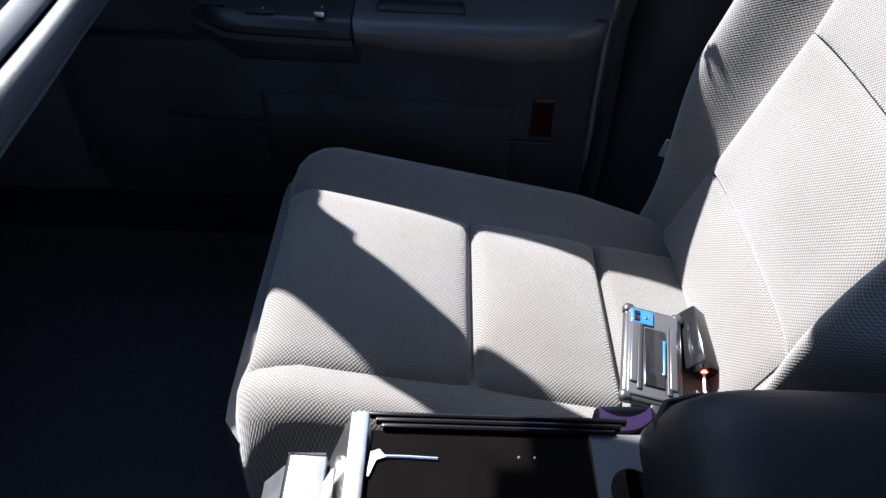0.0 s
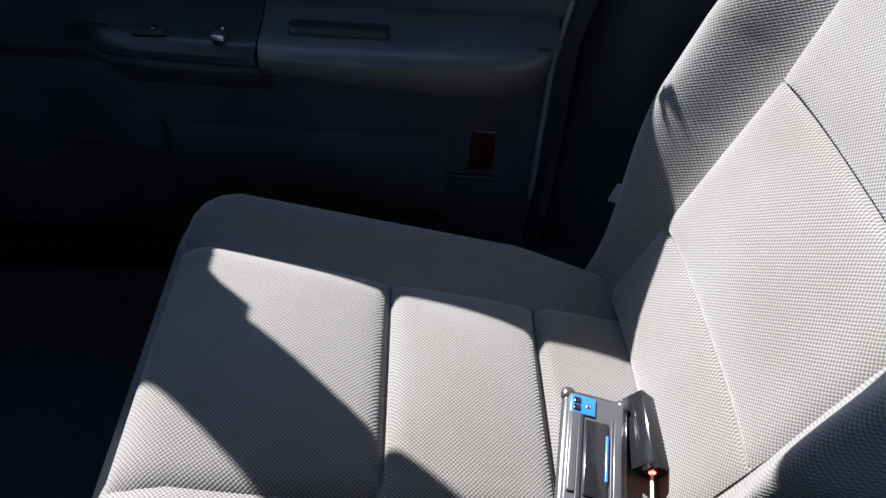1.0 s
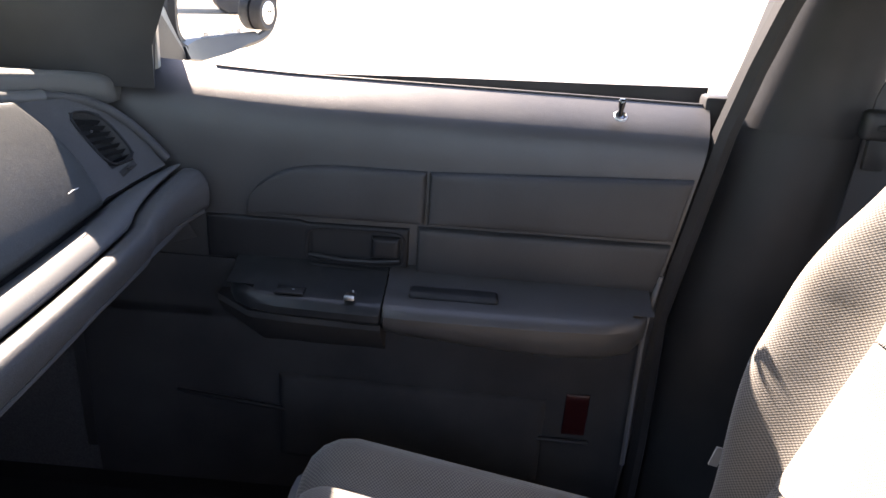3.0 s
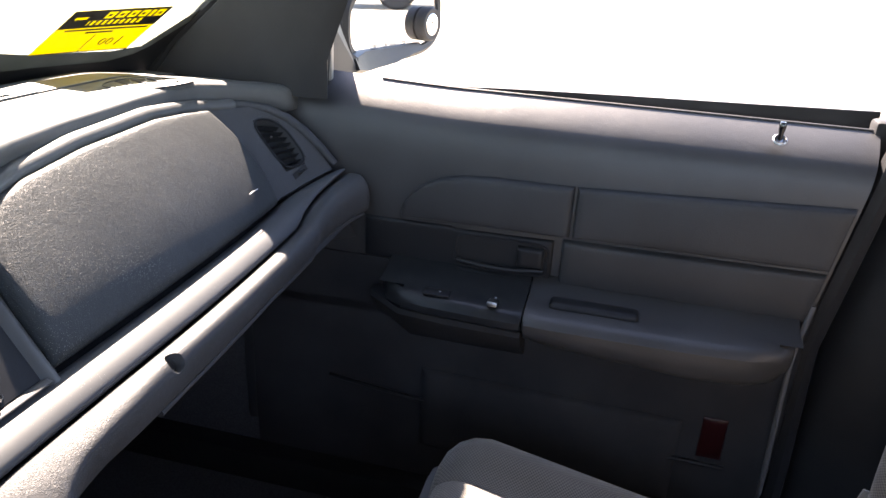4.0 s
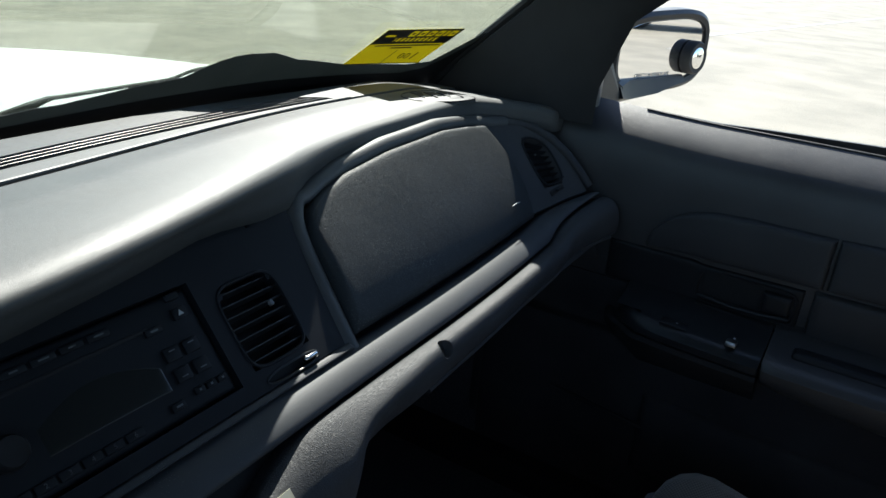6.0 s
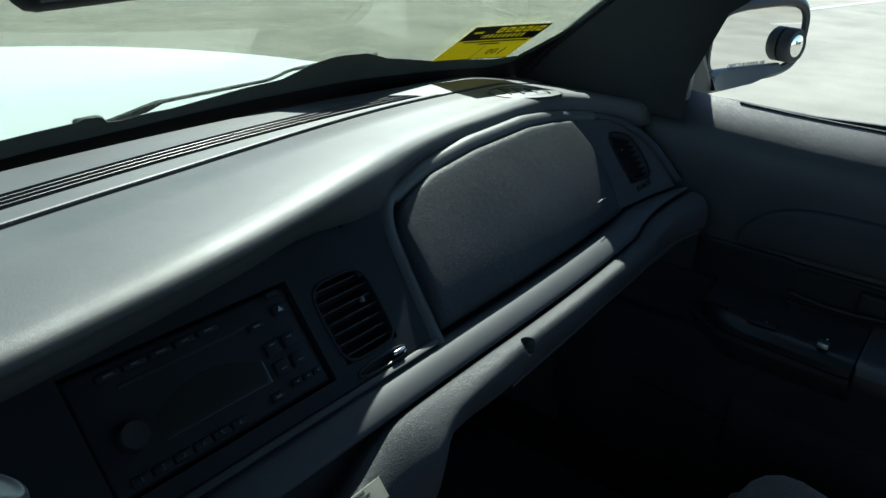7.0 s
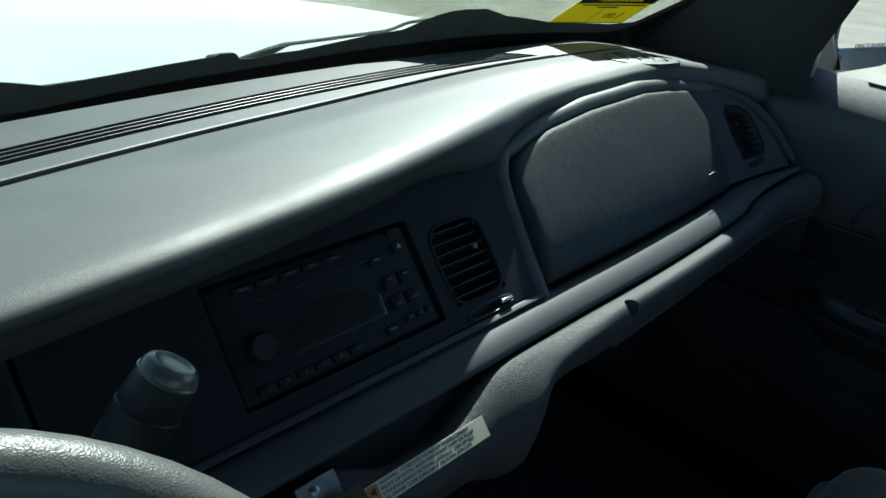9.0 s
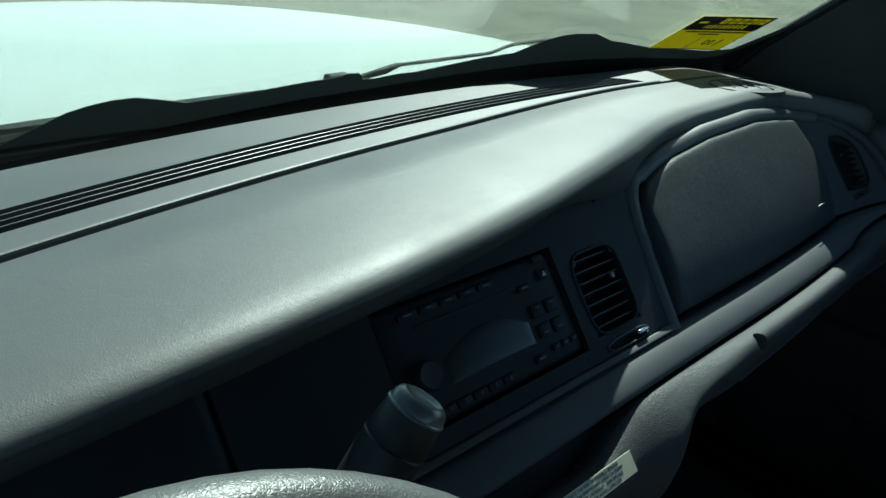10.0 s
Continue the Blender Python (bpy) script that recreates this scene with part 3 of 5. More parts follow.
def lip(x):
    zl = along(ZL, x)
    k = ramp3(0.20, 0.31, x)
    yb = (along(YB, x) - 0.012 + 0.006 * ramp3(0.0, -0.3, x)) * (1 - k) + (FY(x, zl + 0.006) - 0.010) * k
    return zl, yb


def grille_y(x):
    return 0.664 - 0.16 * (x - 0.32) ** 2


def seam_y(x):
    return grille_y(x) - 0.050 + 0.020 * ramp3(0.0, 0.45, x)


def rear_y(x):
    return 0.728 - 0.16 * (x - 0.15) ** 2


body_rows = []
for x in steps(-0.76, 0.752, 70):
    pr = [(wsy(x, 0.97) - 0.005, 0.955), (rear_y(x) + 0.01, 0.965), (grille_y(x), 0.980), (0.56, 0.982), (FY(x, 0.96) + 0.025, 0.962), (FY(x, 0.90) + 0.03, 0.90), (FY(x, 0.845) + 0.03, 0.845), (FY(x, 0.81) + 0.05, 0.81),
          (FY(x, 0.77) + 0.06, 0.77), (0.44, 0.735), (0.55, 0.62), (0.74, 0.60), (0.82, 0.70)]
    body_rows.append([(x, y, z) for y, z in pr])
part("frame", rings(bmesh.new(), body_rows), BLACK, dash)

pad_rows = []
for x in steps(-0.76, 0.740, 110) + [0.748, 0.757, 0.766, 0.775, 0.784]:
    zl, yb = lip(x)
    ys = seam_y(x) - 0.0034
    fall = 0.012 * ramp3(0.62, 0.75, x) + 0.5 * max(0.0, x - 0.735) ** 1.3
    zt = 1.011 - 0.006 * ramp3(0.10, 0.40, x) - fall
    zl = min(zl, zt - 0.008)
    dz = zt - zl
    rs = 0.4 + 0.6 * min(dz / 0.047, 1.0)
    za = 1.004 - fall
    s = 0.020 * ramp3(0.17, 0.40, x)
    k = ramp3(0.19, 0.25, x)
    und = min(1.0, max(0.25, (FY(x, zl) - yb) / 0.045))
    edge = [(yb + 0.0035, zt - 0.17 * dz), (yb + 0.016 * und, zt - 0.36 * dz), (yb + 0.029 * und, zt - 0.62 * dz), (yb + 0.038 * und, zt - 0.92 * dz)]
    roll = [(yb + 0.0020 + 0.75 * s, zt - 0.27 * dz), (yb + 0.0060 + 0.55 * s, zt - 0.44 * dz), (yb + 0.0120 + 0.2 * s, zt - 0.60 * dz), (yb + 0.016, zl)]
    lower = [(yb + 0.0160 + 0.7 * s, zt + 0.0010), (yb + 0.0085 * rs + 0.9 * s, zt - 0.035 * dz), (yb + 0.0040 * rs + 0.85 * s, zt - 0.10 * dz)]
    lower += [(a + (c - a) * k, b + (d - b) * k) for (a, b), (c, d) in zip(edge, roll)]
    top = [(ys, za - 0.003), (ys - 0.003, za), (yb + 0.66 * (ys - yb), za + 0.4 * (zt - za) + 0.002), (yb + 0.42 * (ys - yb), zt + 0.0010), (yb + 0.036 + 0.6 * s, zt + 0.0025), (yb + 0.0235 + 0.65 * s, zt + 0.0022)] + lower + [(max(FY(x, zl), yb + 0.01) + 0.02, zl - 0.004)]
    back = [(top[-1][0] + 0.02, zl + 0.01), (0.60, 0.975), (ys, 0.98)]
    pad_rows.append([(x, y, z) for y, z in top + back])
part("top_pad", rings(bmesh.new(), pad_rows), PAD, dash, crease=75)

VS = [-0.050, -0.048, -0.020, -0.018, -0.008, 0.0, 0.008, 0.017, 0.019, 0.030, 0.20, 0.21]


def rear_panel(x, v, h):
    y = max(min(grille_y(x) + v, rear_y(x)), seam_y(x) + 0.0010 + (v + 0.05 if v < -0.04 else 0))
    drop = 0.0 if v < 0.205 else 0.022
    x -= 0.037 * min(max((v + 0.018) / 0.0355, 0.0), 1.0) ** 1.5 * ramp3(0.36, 0.46, x) * ramp3(0.60, 0.49, x)
    edge = 0.003 if v < -0.049 else 0.0
    return Vector((x, y + (0.004 if drop else 0), 1.004 - 0.05 * max(y - grille_y(x) - 0.016, 0) - 0.012 * ramp3(0.62, 0.75, x) + h - drop - edge))


part("defroster_panel", plate(rear_panel, steps(-0.75, 0.44, 60) + [0.45, 0.46, 0.47, 0.4775] + steps(0.49, 0.752, 16), VS,
     lambda x, v: x < 0.4775 and -0.018 < v < 0.0175 and x > -0.62, 0.022), PAD, dash)
for k in range(3):
    o = -0.0095 + 0.0085 * k
    part("defroster_slat", tube([rear_panel(x, o, 0.0002) for x in steps(-0.62, 0.472 - 0.009 * k, 60)], 0.00046, 8), SLAT, dash)
part("seam_bead", tube([(x, seam_y(x) + 0.0030, 1.0034 - 0.012 * ramp3(0.62, 0.75, x)) for x in steps(-0.74, 0.50, 60)], 0.0024, 8), PAD, dash)

# speaker grille, an oval; black triangles paint the shadows of its saw-toothed fins
def pad_top(x, y, lift=0.0):
    return Vector((x, y, 1.0058 - 0.012 * ramp3(0.62, 0.75, x) + lift))


def on_grille(a, b, lift):
    return pad_top(0.609 + 0.052 * a + 0.020 * b, 0.551 - 0.030 * a + 0.031 * b, lift)


sp_at = [(math.cos(q), math.sin(q)) for q in [2 * math.pi * k / 48 for k in range(48)]]
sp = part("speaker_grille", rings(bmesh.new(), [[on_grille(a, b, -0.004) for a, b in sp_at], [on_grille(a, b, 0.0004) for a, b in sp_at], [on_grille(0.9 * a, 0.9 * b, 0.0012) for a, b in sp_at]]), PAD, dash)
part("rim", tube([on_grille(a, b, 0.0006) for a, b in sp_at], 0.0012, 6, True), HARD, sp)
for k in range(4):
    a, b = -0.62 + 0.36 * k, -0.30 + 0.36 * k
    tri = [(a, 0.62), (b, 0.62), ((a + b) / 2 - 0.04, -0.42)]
    part("slot_or_shadow", rings(bmesh.new(), [[on_grille(p, q, lift) for p, q in tri] for lift in (0.0004, 0.0022)]), BLACK, sp, "black triangle painting a fin's shadow", smooth=False)

# airbag cover
GT = [(0.205, 0.940), (0.213, 0.949), (0.226, 0.9565), (0.25, 0.9625), (0.295, 0.9705), (0.39, 0.9775), (0.526, 0.979), (0.60, 0.973), (0.672, 0.9635)]


def seam_x(v):
    """The seam between the cover and the end panel."""
    return 0.643 + 0.010 * math.sin(math.pi * v)


def glove(u, v, h):
    x = 0.1905 + (1 - u) * (0.012 * v + 0.004 * max(0.0, (v - 0.75) / 0.25) ** 2)
    x += (seam_x(v) - 0.0015 - x) * u
    zt = along(GT, 0.205 + 0.440 * u)
    z = 0.847 + (zt - 0.847) * v
    return face(x, z, h + 0.009 * (1 - ((v - 0.45) / (0.62 if v > 0.45 else 0.5)) ** 2))


part("airbag_cover", pillow(glove, 44, 20, 0.020, 0.05, 0.007, 0.03, 0.0), GLOVE, dash, "pebbled vinyl airbag cover with dust specks")
part("scratch", tube([face(0.574, 0.8715, 0.0168), face(0.586, 0.8718, 0.0168), face(0.600, 0.8712, 0.0164)], 0.0007, 5), WHITE_INK, dash, "small pale scratch")


# the rolled surround, up beside the cover and round its corner into the ledge above it
SN, ST = Vector((0, -0.762, 0.648)), Vector((0, 0.648, 0.762))
crest = [face(x, z, 0.0065) for z, x in ((0.838, 0.1790), (0.87, 0.1825), (0.90, 0.1860), (0.925, 0.1900), (0.938, 0.1935), (0.948, 0.1985), (0.956, 0.2055), (0.963, 0.215))]
crest += [Vector((x, FY(x, along(GT, x) + 0.0105) - 0.0085 + 0.004 * ramp3(0.655, 0.69, x), along(GT, x) + 0.0105)) for x in steps(0.228, 0.69, 30)]
sur_rows = []
for i, c in enumerate(crest):
    d = (crest[min(i + 1, len(crest) - 1)] - crest[max(i - 1, 0)]).normalized()
    m = -SN.cross(d).normalized()
    m = m if m.dot(Vector((1, 0, 0)) - ST) > 0 else -m
    w = 0.016 + 0.010 * ramp3(0.91, 0.945, c.z) * ramp3(0.30, 0.24, c.x) - 0.004 * ramp3(0.64, 0.68, c.x)
    sur_rows.append([c + m * p + SN * q for p, q in ((0.0088, -0.030), (0.0088, -0.012), (0.0083, -0.0045), (0.0060, -0.0012), (0.0020, 0.0003), (-0.003, 0.0003), (-0.0075, -0.0022), (-0.0115, -0.0075), (-w, -0.016), (-w, -0.030))])
part("cover_surround", rings(bmesh.new(), sur_rows), PAD, dash, "rolled vinyl surround of the airbag cover", crease=60)

# end panel with its vent
ev_us = [-0.42, -0.37, -0.2, 0.0, 0.17, 0.24, 0.4, 0.55, 0.62, 0.72, 0.82, 0.91, 1.0]
ev_vs = [0.0, 0.10, 0.16, 0.20, 0.27, 0.35, 0.5, 0.65, 0.77, 0.84, 0.92, 1.0]


def end_panel(u, v, h):
    zt = along(ZL, 0.676 + 0.068 * u) - 0.006
    x = 0.6775 + 0.066 * u + 0.004 * v * (1 - u)
    zs = 0.8455 + 0.030 * max(0.0, (x - 0.63) / 0.116) ** 1.3
    z = zs + (zt - zs) * v
    if u < 0:
        x += (seam_x(v) + 0.0015 - x) * u / -0.42
    a, b = max(0.0, (u - 0.45) / 0.55), max(0.0, (v - 0.55) / 0.45)
    if a and b:
        x -= 0.066 * 0.55 * a * (1 - math.sqrt(1 - b * b / 2))
        z -= (zt - 0.855) * 0.45 * b * (1 - math.sqrt(1 - a * a / 2))
    return face(x, z, h + 0.002)


def end_hole(u, v):
    lo, hi = 0.22, 0.84
    return 0.17 < u < 0.72 and lo < v < hi and not (u > 0.62 and v < 0.27) and not (u < 0.24 and v > 0.77)


part("end_panel", plate(end_panel, ev_us, ev_vs, end_hole, 0.02), TRIM, dash)
# black sheet behind the slats stands for the vent's shaded depth
ev = part("side_vent", pillow(lambda u, v, h: end_panel(0.15 + 0.6 * u, 0.2 + 0.66 * v, h - 0.018), 4, 4, 0.1, 0.1, 0.001), BLACK, dash, "slatted air vent, its shaded depth a black sheet")
part("rim", tube([end_panel(0.445 + 0.275 * math.copysign(abs(math.cos(q)) ** 0.6, math.cos(q)), 0.53 + 0.31 * math.copysign(abs(math.sin(q)) ** 0.6, math.sin(q)), 0.0) for q in [2 * math.pi * k / 36 for k in range(36)]], 0.0020, 6, True), BEZEL, ev)
for k in range(7):
    v = 0.27 + 0.080 * k
    part("slat", rings(bmesh.new(), [[end_panel(u, v, -0.013), end_panel(u, v + 0.012, -0.005), end_panel(u, v + 0.020, -0.0055), end_panel(u, v + 0.010, -0.0135)] for u in steps(0.18, 0.71, 6)]), BEZEL, ev, smooth=False)
part("thumbwheel", box(0, 0, 0, 0.004, 0.003, 0.003, 0.001, 1, Matrix.Translation(end_panel(0.40, 0.62, -0.003))), KNOB, ev)
# slot shade painted as a black patch on the closed panel
part("slot_or_shadow", pillow(lambda u, v, h: end_panel(0.24 + 0.36 * u, 0.085 + 0.06 * v + 0.05 * u, h + 0.0005), 4, 2, 0.1, 0.2, 0.001), BLACK, dash)
part("slider", box(0, 0, 0, 0.010, 0.004, 0.003, 0.001, 1, Matrix.Translation(end_panel(0.42, 0.135, 0.003))), HARD, dash)


part("end_roll", tube([face(x, z, 0.001 - 0.0065 * ramp3(0.735, 0.700, x)) for x, z in ((0.668, 0.974), (0.69, 0.973), (0.708, 0.969), (0.724, 0.961), (0.737, 0.947), (0.745, 0.928), (0.749, 0.905), (0.751, 0.882))], [0.005, 0.0062, 0.0068, 0.007, 0.007, 0.007, 0.0068, 0.006], 12), TRIM, dash)

# long trim strip and the lower panel
def sweep(x):
    """0 along the dash, 1 at its end beside the door."""
    return max(0.0, (x - 0.63) / 0.116) ** 1.3


def proud(x):
    return 0.026 - 0.020 * ramp3(0.03, 0.30, x)


def strip_at(u, v, h):
    x = -0.30 + 1.046 * u
    zb = 0.8145 - 0.002 * ramp3(0.3, -0.2, x) + 0.052 * sweep(x) ** 0.9
    zt = 0.8425 + 0.030 * sweep(x) - 0.004 * ramp3(0.15, -0.25, x)
    z = zb + (zt - zb) * v
    return face(x, z, h + 0.0150 * (1 - v) - 0.004 * v + 0.026 * v * (1 - v) - 0.001)


part("trim_strip", pillow(strip_at, 60, 8, 0.004, 0.10, 0.005, 0.03, 0.0), STRIP, dash, "smooth rounded strip below the airbag cover")


LOW = [(-0.35, 0.748), (0.02, 0.744), (0.045, 0.735), (0.07, 0.733), (0.09, 0.742), (0.108, 0.760), (0.128, 0.772), (0.165, 0.777), (0.30, 0.7795), (0.48, 0.7825), (0.62, 0.781), (0.66, 0.786), (0.70, 0.800), (0.73, 0.810), (0.748, 0.816)]


LT = [(-0.34, 0.807), (-0.12, 0.807), (-0.10, 0.798), (-0.085, 0.7905), (-0.02, 0.7905), (0.0, 0.795), (0.03, 0.8055), (0.05, 0.8095), (0.066, 0.8120), (0.745, 0.8125)]


def lower_at(u, v, h):
    x = -0.34 + 1.088 * u
    zt = along(LT, x) + 0.050 * sweep(x) ** 0.9
    zb = along(LOW, x)
    z = zb + (zt - zb) * v
    p = 0.40 + 0.28 * ramp3(0.10, 0.26, x)
    bulge = 0.017 * (1 - abs((v - p) / (1 - p if v > p else p + 0.15)) ** (2 + 2 * ramp3(0.12, 0.03, x))) - (0.012 + 0.030 * ramp3(0.22, 0.09, x)) * max(0.0, 0.55 - v) ** 1.6 / 0.36
    return face(x, z, h + proud(x) * 0.8 + bulge - 0.006 + 0.012 * ramp3(0.06, 0.25, x) - 0.0160 * ramp3(0.10, 0.01, x))


low_bm = pillow(lower_at, 90, 14, 0.006, 0.05, 0.007, 0.03)
# the round bolt recess is pressed into the panel
bolt_at = face(0.267, 0.7999, proud(0.267) * 0.8 + 0.029)
near = [e for e in low_bm.edges if (e.verts[0].co - bolt_at).length < 0.026 and (e.verts[1].co - bolt_at).length < 0.026]
bmesh.ops.subdivide_edges(low_bm, edges=near, cuts=7, use_grid_fill=True)
bolt_n = Vector((0, -0.762, 0.648))
for v in low_bm.verts:
    d = v.co - bolt_at
    r = (d - bolt_n * d.dot(bolt_n)).length
    if r < 0.012 and abs(d.dot(bolt_n)) < 0.02:
        v.co -= bolt_n * 0.010 * ramp3(0.0105, 0.0075, r)
part("lower_panel", low_bm, TRIM, dash, "grained lower dash panel")
part("lower_edge", tube([lower_at((x + 0.34) / 1.088, -0.02, 0.002) for x in steps(0.24, 0.74, 40)], 0.0036, 8), TRIM, dash)
part("bolt", lathe([(0.0050, -0.010), (0.0050, -0.0075), (0.0042, -0.0068), (0.001, -0.0068)], face_turn(0.267, 0.7999, proud(0.267) * 0.8 + 0.027), 12), BLACK, dash, "dark bolt head deep in a round recess")

# pocket below the radio, its shaded inside painted as a black sheet
pk = part("pocket", pillow(lambda u, v, h: face(-0.15 + 0.215 * u, 0.776 + 0.036 * v, h - 0.012), 6, 4, 0.05, 0.1, 0.001), BLACK, dash, "open ashtray pocket, its shaded inside a black sheet")
part("pocket_latch", box(0, 0, 0, 0.003, 0.004, 0.012, 0.001, 1, face_turn(-0.03, 0.795, 0.004)), HARD, pk)

# smooth pad face round the bezel, given bezel black for the brow's shade
part("fascia", pillow(lambda u, v, h: face(-0.42 + 0.553 * u, 0.936 + 0.036 * v, h + 0.001), 24, 4, 0.01, 0.08, 0.002, 0.02), BEZEL, dash)
part("fascia", pillow(lambda u, v, h: face(0.135 + 0.055 * u, 0.843 + 0.129 * v, h + 0.001), 6, 12, 0.05, 0.03, 0.002, 0.02), BEZEL, dash)

# centre bezel
CX = [-0.30, -0.235, -0.178, -0.170, -0.10, 0.0, 0.042, 0.050, 0.060, 0.068, 0.10, 0.122, 0.130, 0.140, 0.150, 0.160, 0.168, 0.1745]
CZ = [0.8455, 0.8475, 0.8535, 0.8565, 0.861, 0.866, 0.89, 0.914, 0.922, 0.929, 0.934, 0.945, 0.9545]


def bezel_at(x, z, h):
    a, b = max(0.0, (x - 0.1245) / 0.05), max(0.0, (z - 0.9045) / 0.05)
    if a and b:
        x, z = 0.1245 + 0.05 * a * math.sqrt(1 - b * b / 2), 0.9045 + 0.05 * b * math.sqrt(1 - a * a / 2)
    return face(x - 0.026 * (max(0.0, 0.92 - z) / 0.073) ** 2 * ramp3(0.13, 0.17, x), z, h + 0.006)


def bezel_hole(x, z):
    vent_open = 0.060 < x < 0.130 and 0.861 < z < 0.922 and not (x > 0.122 and z > 0.914) and not (x < 0.068 and z > 0.914)
    return vent_open or (-0.170 < x < 0.042 and 0.8565 < z < 0.934) or (0.068 < x < 0.132 and 0.8475 < z < 0.8535)


part("centre_bezel", plate(bezel_at, CX, CZ, bezel_hole, 0.022), BEZEL, dash, "blue-black centre bezel")
part("bezel_shelf", pillow(lambda u, v, h: face(-0.30 + 0.476 * u, 0.8395 + 0.0055 * v, h + 0.003 + 0.005 * (1 - v)), 20, 3, 0.01, 0.25, 0.003, 0.02), STRIP, dash)
# the shade inside this vent is a black backing sheet
cv = part("centre_vent", pillow(lambda u, v, h: bezel_at(0.056 + 0.078 * u, 0.858 + 0.068 * v, h - 0.024), 4, 4, 0.1, 0.1, 0.001), BLACK, dash, "slatted air vent, its shaded depth a black sheet")
part("rim", tube([bezel_at(0.095 + 0.036 * math.copysign(abs(math.cos(q)) ** 0.45, math.cos(q)), 0.8915 + 0.031 * math.copysign(abs(math.sin(q)) ** 0.45, math.sin(q)), 0.0) for q in [2 * math.pi * k / 40 for k in range(40)]], 0.0018, 6, True), BEZEL, cv)
for k in range(7):
    z = 0.8645 + 0.0083 * k
    part("slat", rings(bmesh.new(), [[bezel_at(x, z, -0.014), bezel_at(x, z + 0.0022, -0.003), bezel_at(x, z + 0.0032, -0.003), bezel_at(x, z + 0.001, -0.014)] for x in steps(0.058, 0.132, 6)]), HARD, cv, smooth=False)
part("thumbwheel", box(0, 0, 0, 0.0055, 0.006, 0.004, 0.001, 1, face_turn(0.112, 0.898, 0.006)), KNOB, cv)
part("slot_or_shadow", pillow(lambda u, v, h: bezel_at(0.066 + 0.068 * u, 0.8465 + 0.008 * v, h - 0.008), 3, 2, 0.1, 0.2, 0.001), BLACK, dash)
part("slot_lip", tube([bezel_at(0.100 + 0.034 * math.copysign(abs(math.cos(q)) ** 0.7, math.cos(q)), 0.8508 + 0.0042 * math.sin(q), 0.0004) for q in [2 * math.pi * k / 32 for k in range(32)]], 0.0011, 6, True), SATIN, dash)
part("slider", box(0, 0, 0, 0.018, 0.0045, 0.006, 0.002, 3, face_turn(0.121, 0.8512, 0.0075)), CHROME, dash, "shiny vent slider tip")

# radio
radio = thing("radio", face(-0.064, 0.8575), "black car radio with small buttons and a dim display", "radio")
part("faceplate", pillow(lambda u, v, h: face(-0.169 + 0.210 * u, 0.8575 + 0.0755 * v, h - 0.004), 10, 6, 0.02, 0.05, 0.006), BEZEL, radio)


def key(name, x, z, w, hgt, mat=BEZEL, label="", lift=0.003):
    return part(name, box(0, 0, 0, w, hgt, 0.004, 0.0012, 2, face_turn(x, z, lift)), mat, radio, label)


def ink(x, z, w, hgt, lift=0.0052):
    part("mark", box(0, 0, 0, w, hgt, 0.0005, 0, 1, face_turn(x, z, lift)), DIM_INK, radio, smooth=False)


key("disc_slot", -0.07, 0.9165, 0.125, 0.0035, BLACK, "disc slot", 0.001)
part("display", pillow(lambda u, v, h: face(-0.118 + 0.105 * u, 0.876 + (0.012 + 0.016 * math.sin(math.pi * (0.08 + 0.84 * u))) * v, h + 0.001), 16, 4, 0.02, 0.06, 0.0012), LCD, radio, "dim grey-green display")
for i in range(6):
    x = -0.147 + 0.0176 * i
    key("preset_button", x, 0.8645, 0.0155, 0.007)
    writing("number", str(i + 1), 0.0052, face_turn(x, 0.8645, 0.0054), DIM_INK, radio)
for i in range(5):
    key("top_button", -0.135 + 0.022 * i, 0.925, 0.019, 0.006)
    ink(-0.135 + 0.022 * i, 0.925, 0.008 - 0.002 * (i % 2), 0.0012)
for i in range(2):
    key("seek_button", 0.000 + 0.019 * i, 0.8965, 0.015, 0.012)
    ink(0.000 + 0.019 * i, 0.8985, 0.006, 0.001)
    key("seek_button", 0.000 + 0.019 * i, 0.8825, 0.015, 0.012)
    ink(0.000 + 0.019 * i, 0.881, 0.006, 0.001)
key("eject_button", 0.024, 0.918, 0.014, 0.010)
tri = bmesh.new()
tv = [tri.verts.new(face_turn(0.024, 0.918, 0.0056) @ Vector(p)) for p in ((-0.0028, -0.002, 0), (0.0028, -0.002, 0), (0, 0.0026, 0))]
tb = [tri.verts.new(v.co + Vector((0, 0.0003, -0.0003))) for v in tv]
tri.faces.new(tv)
tri.faces.new(tb)
for i in range(3):
    tri.faces.new((tv[i], tv[(i + 1) % 3], tb[(i + 1) % 3], tb[i]))
part("triangle_mark", tri, WHITE_INK, radio, smooth=False)
key("menu_button", -0.005, 0.914, 0.016, 0.006)
ink(-0.005, 0.914, 0.007, 0.0016)
key("power_button", 0.024, 0.9295, 0.014, 0.006)
for i in range(3):
    key("dot_button", 0.006 + 0.012 * i, 0.869, 0.010, 0.006)
    ink(0.006 + 0.012 * i, 0.869, 0.0018, 0.0018)
key("mode_button", -0.017, 0.8665, 0.013, 0.007)
ink(-0.017, 0.8665, 0.006, 0.0016)
part("volume_knob", lathe([(0.0125, 0.0), (0.0125, 0.006), (0.0112, 0.011), (0.0102, 0.0118), (0.0005, 0.0112)], face_turn(-0.140, 0.888, 0.002)), HARD, radio, "round volume knob")

# switch panel to the left of the radio, up to the column
part("column_bezel", pillow(lambda u, v, h: face(-0.70 + 0.3995 * u, 0.80 + 0.15 * v, h), 12, 8, 0.03, 0.06, 0.008, 0.02), BEZEL, dash, "dark instrument surround")

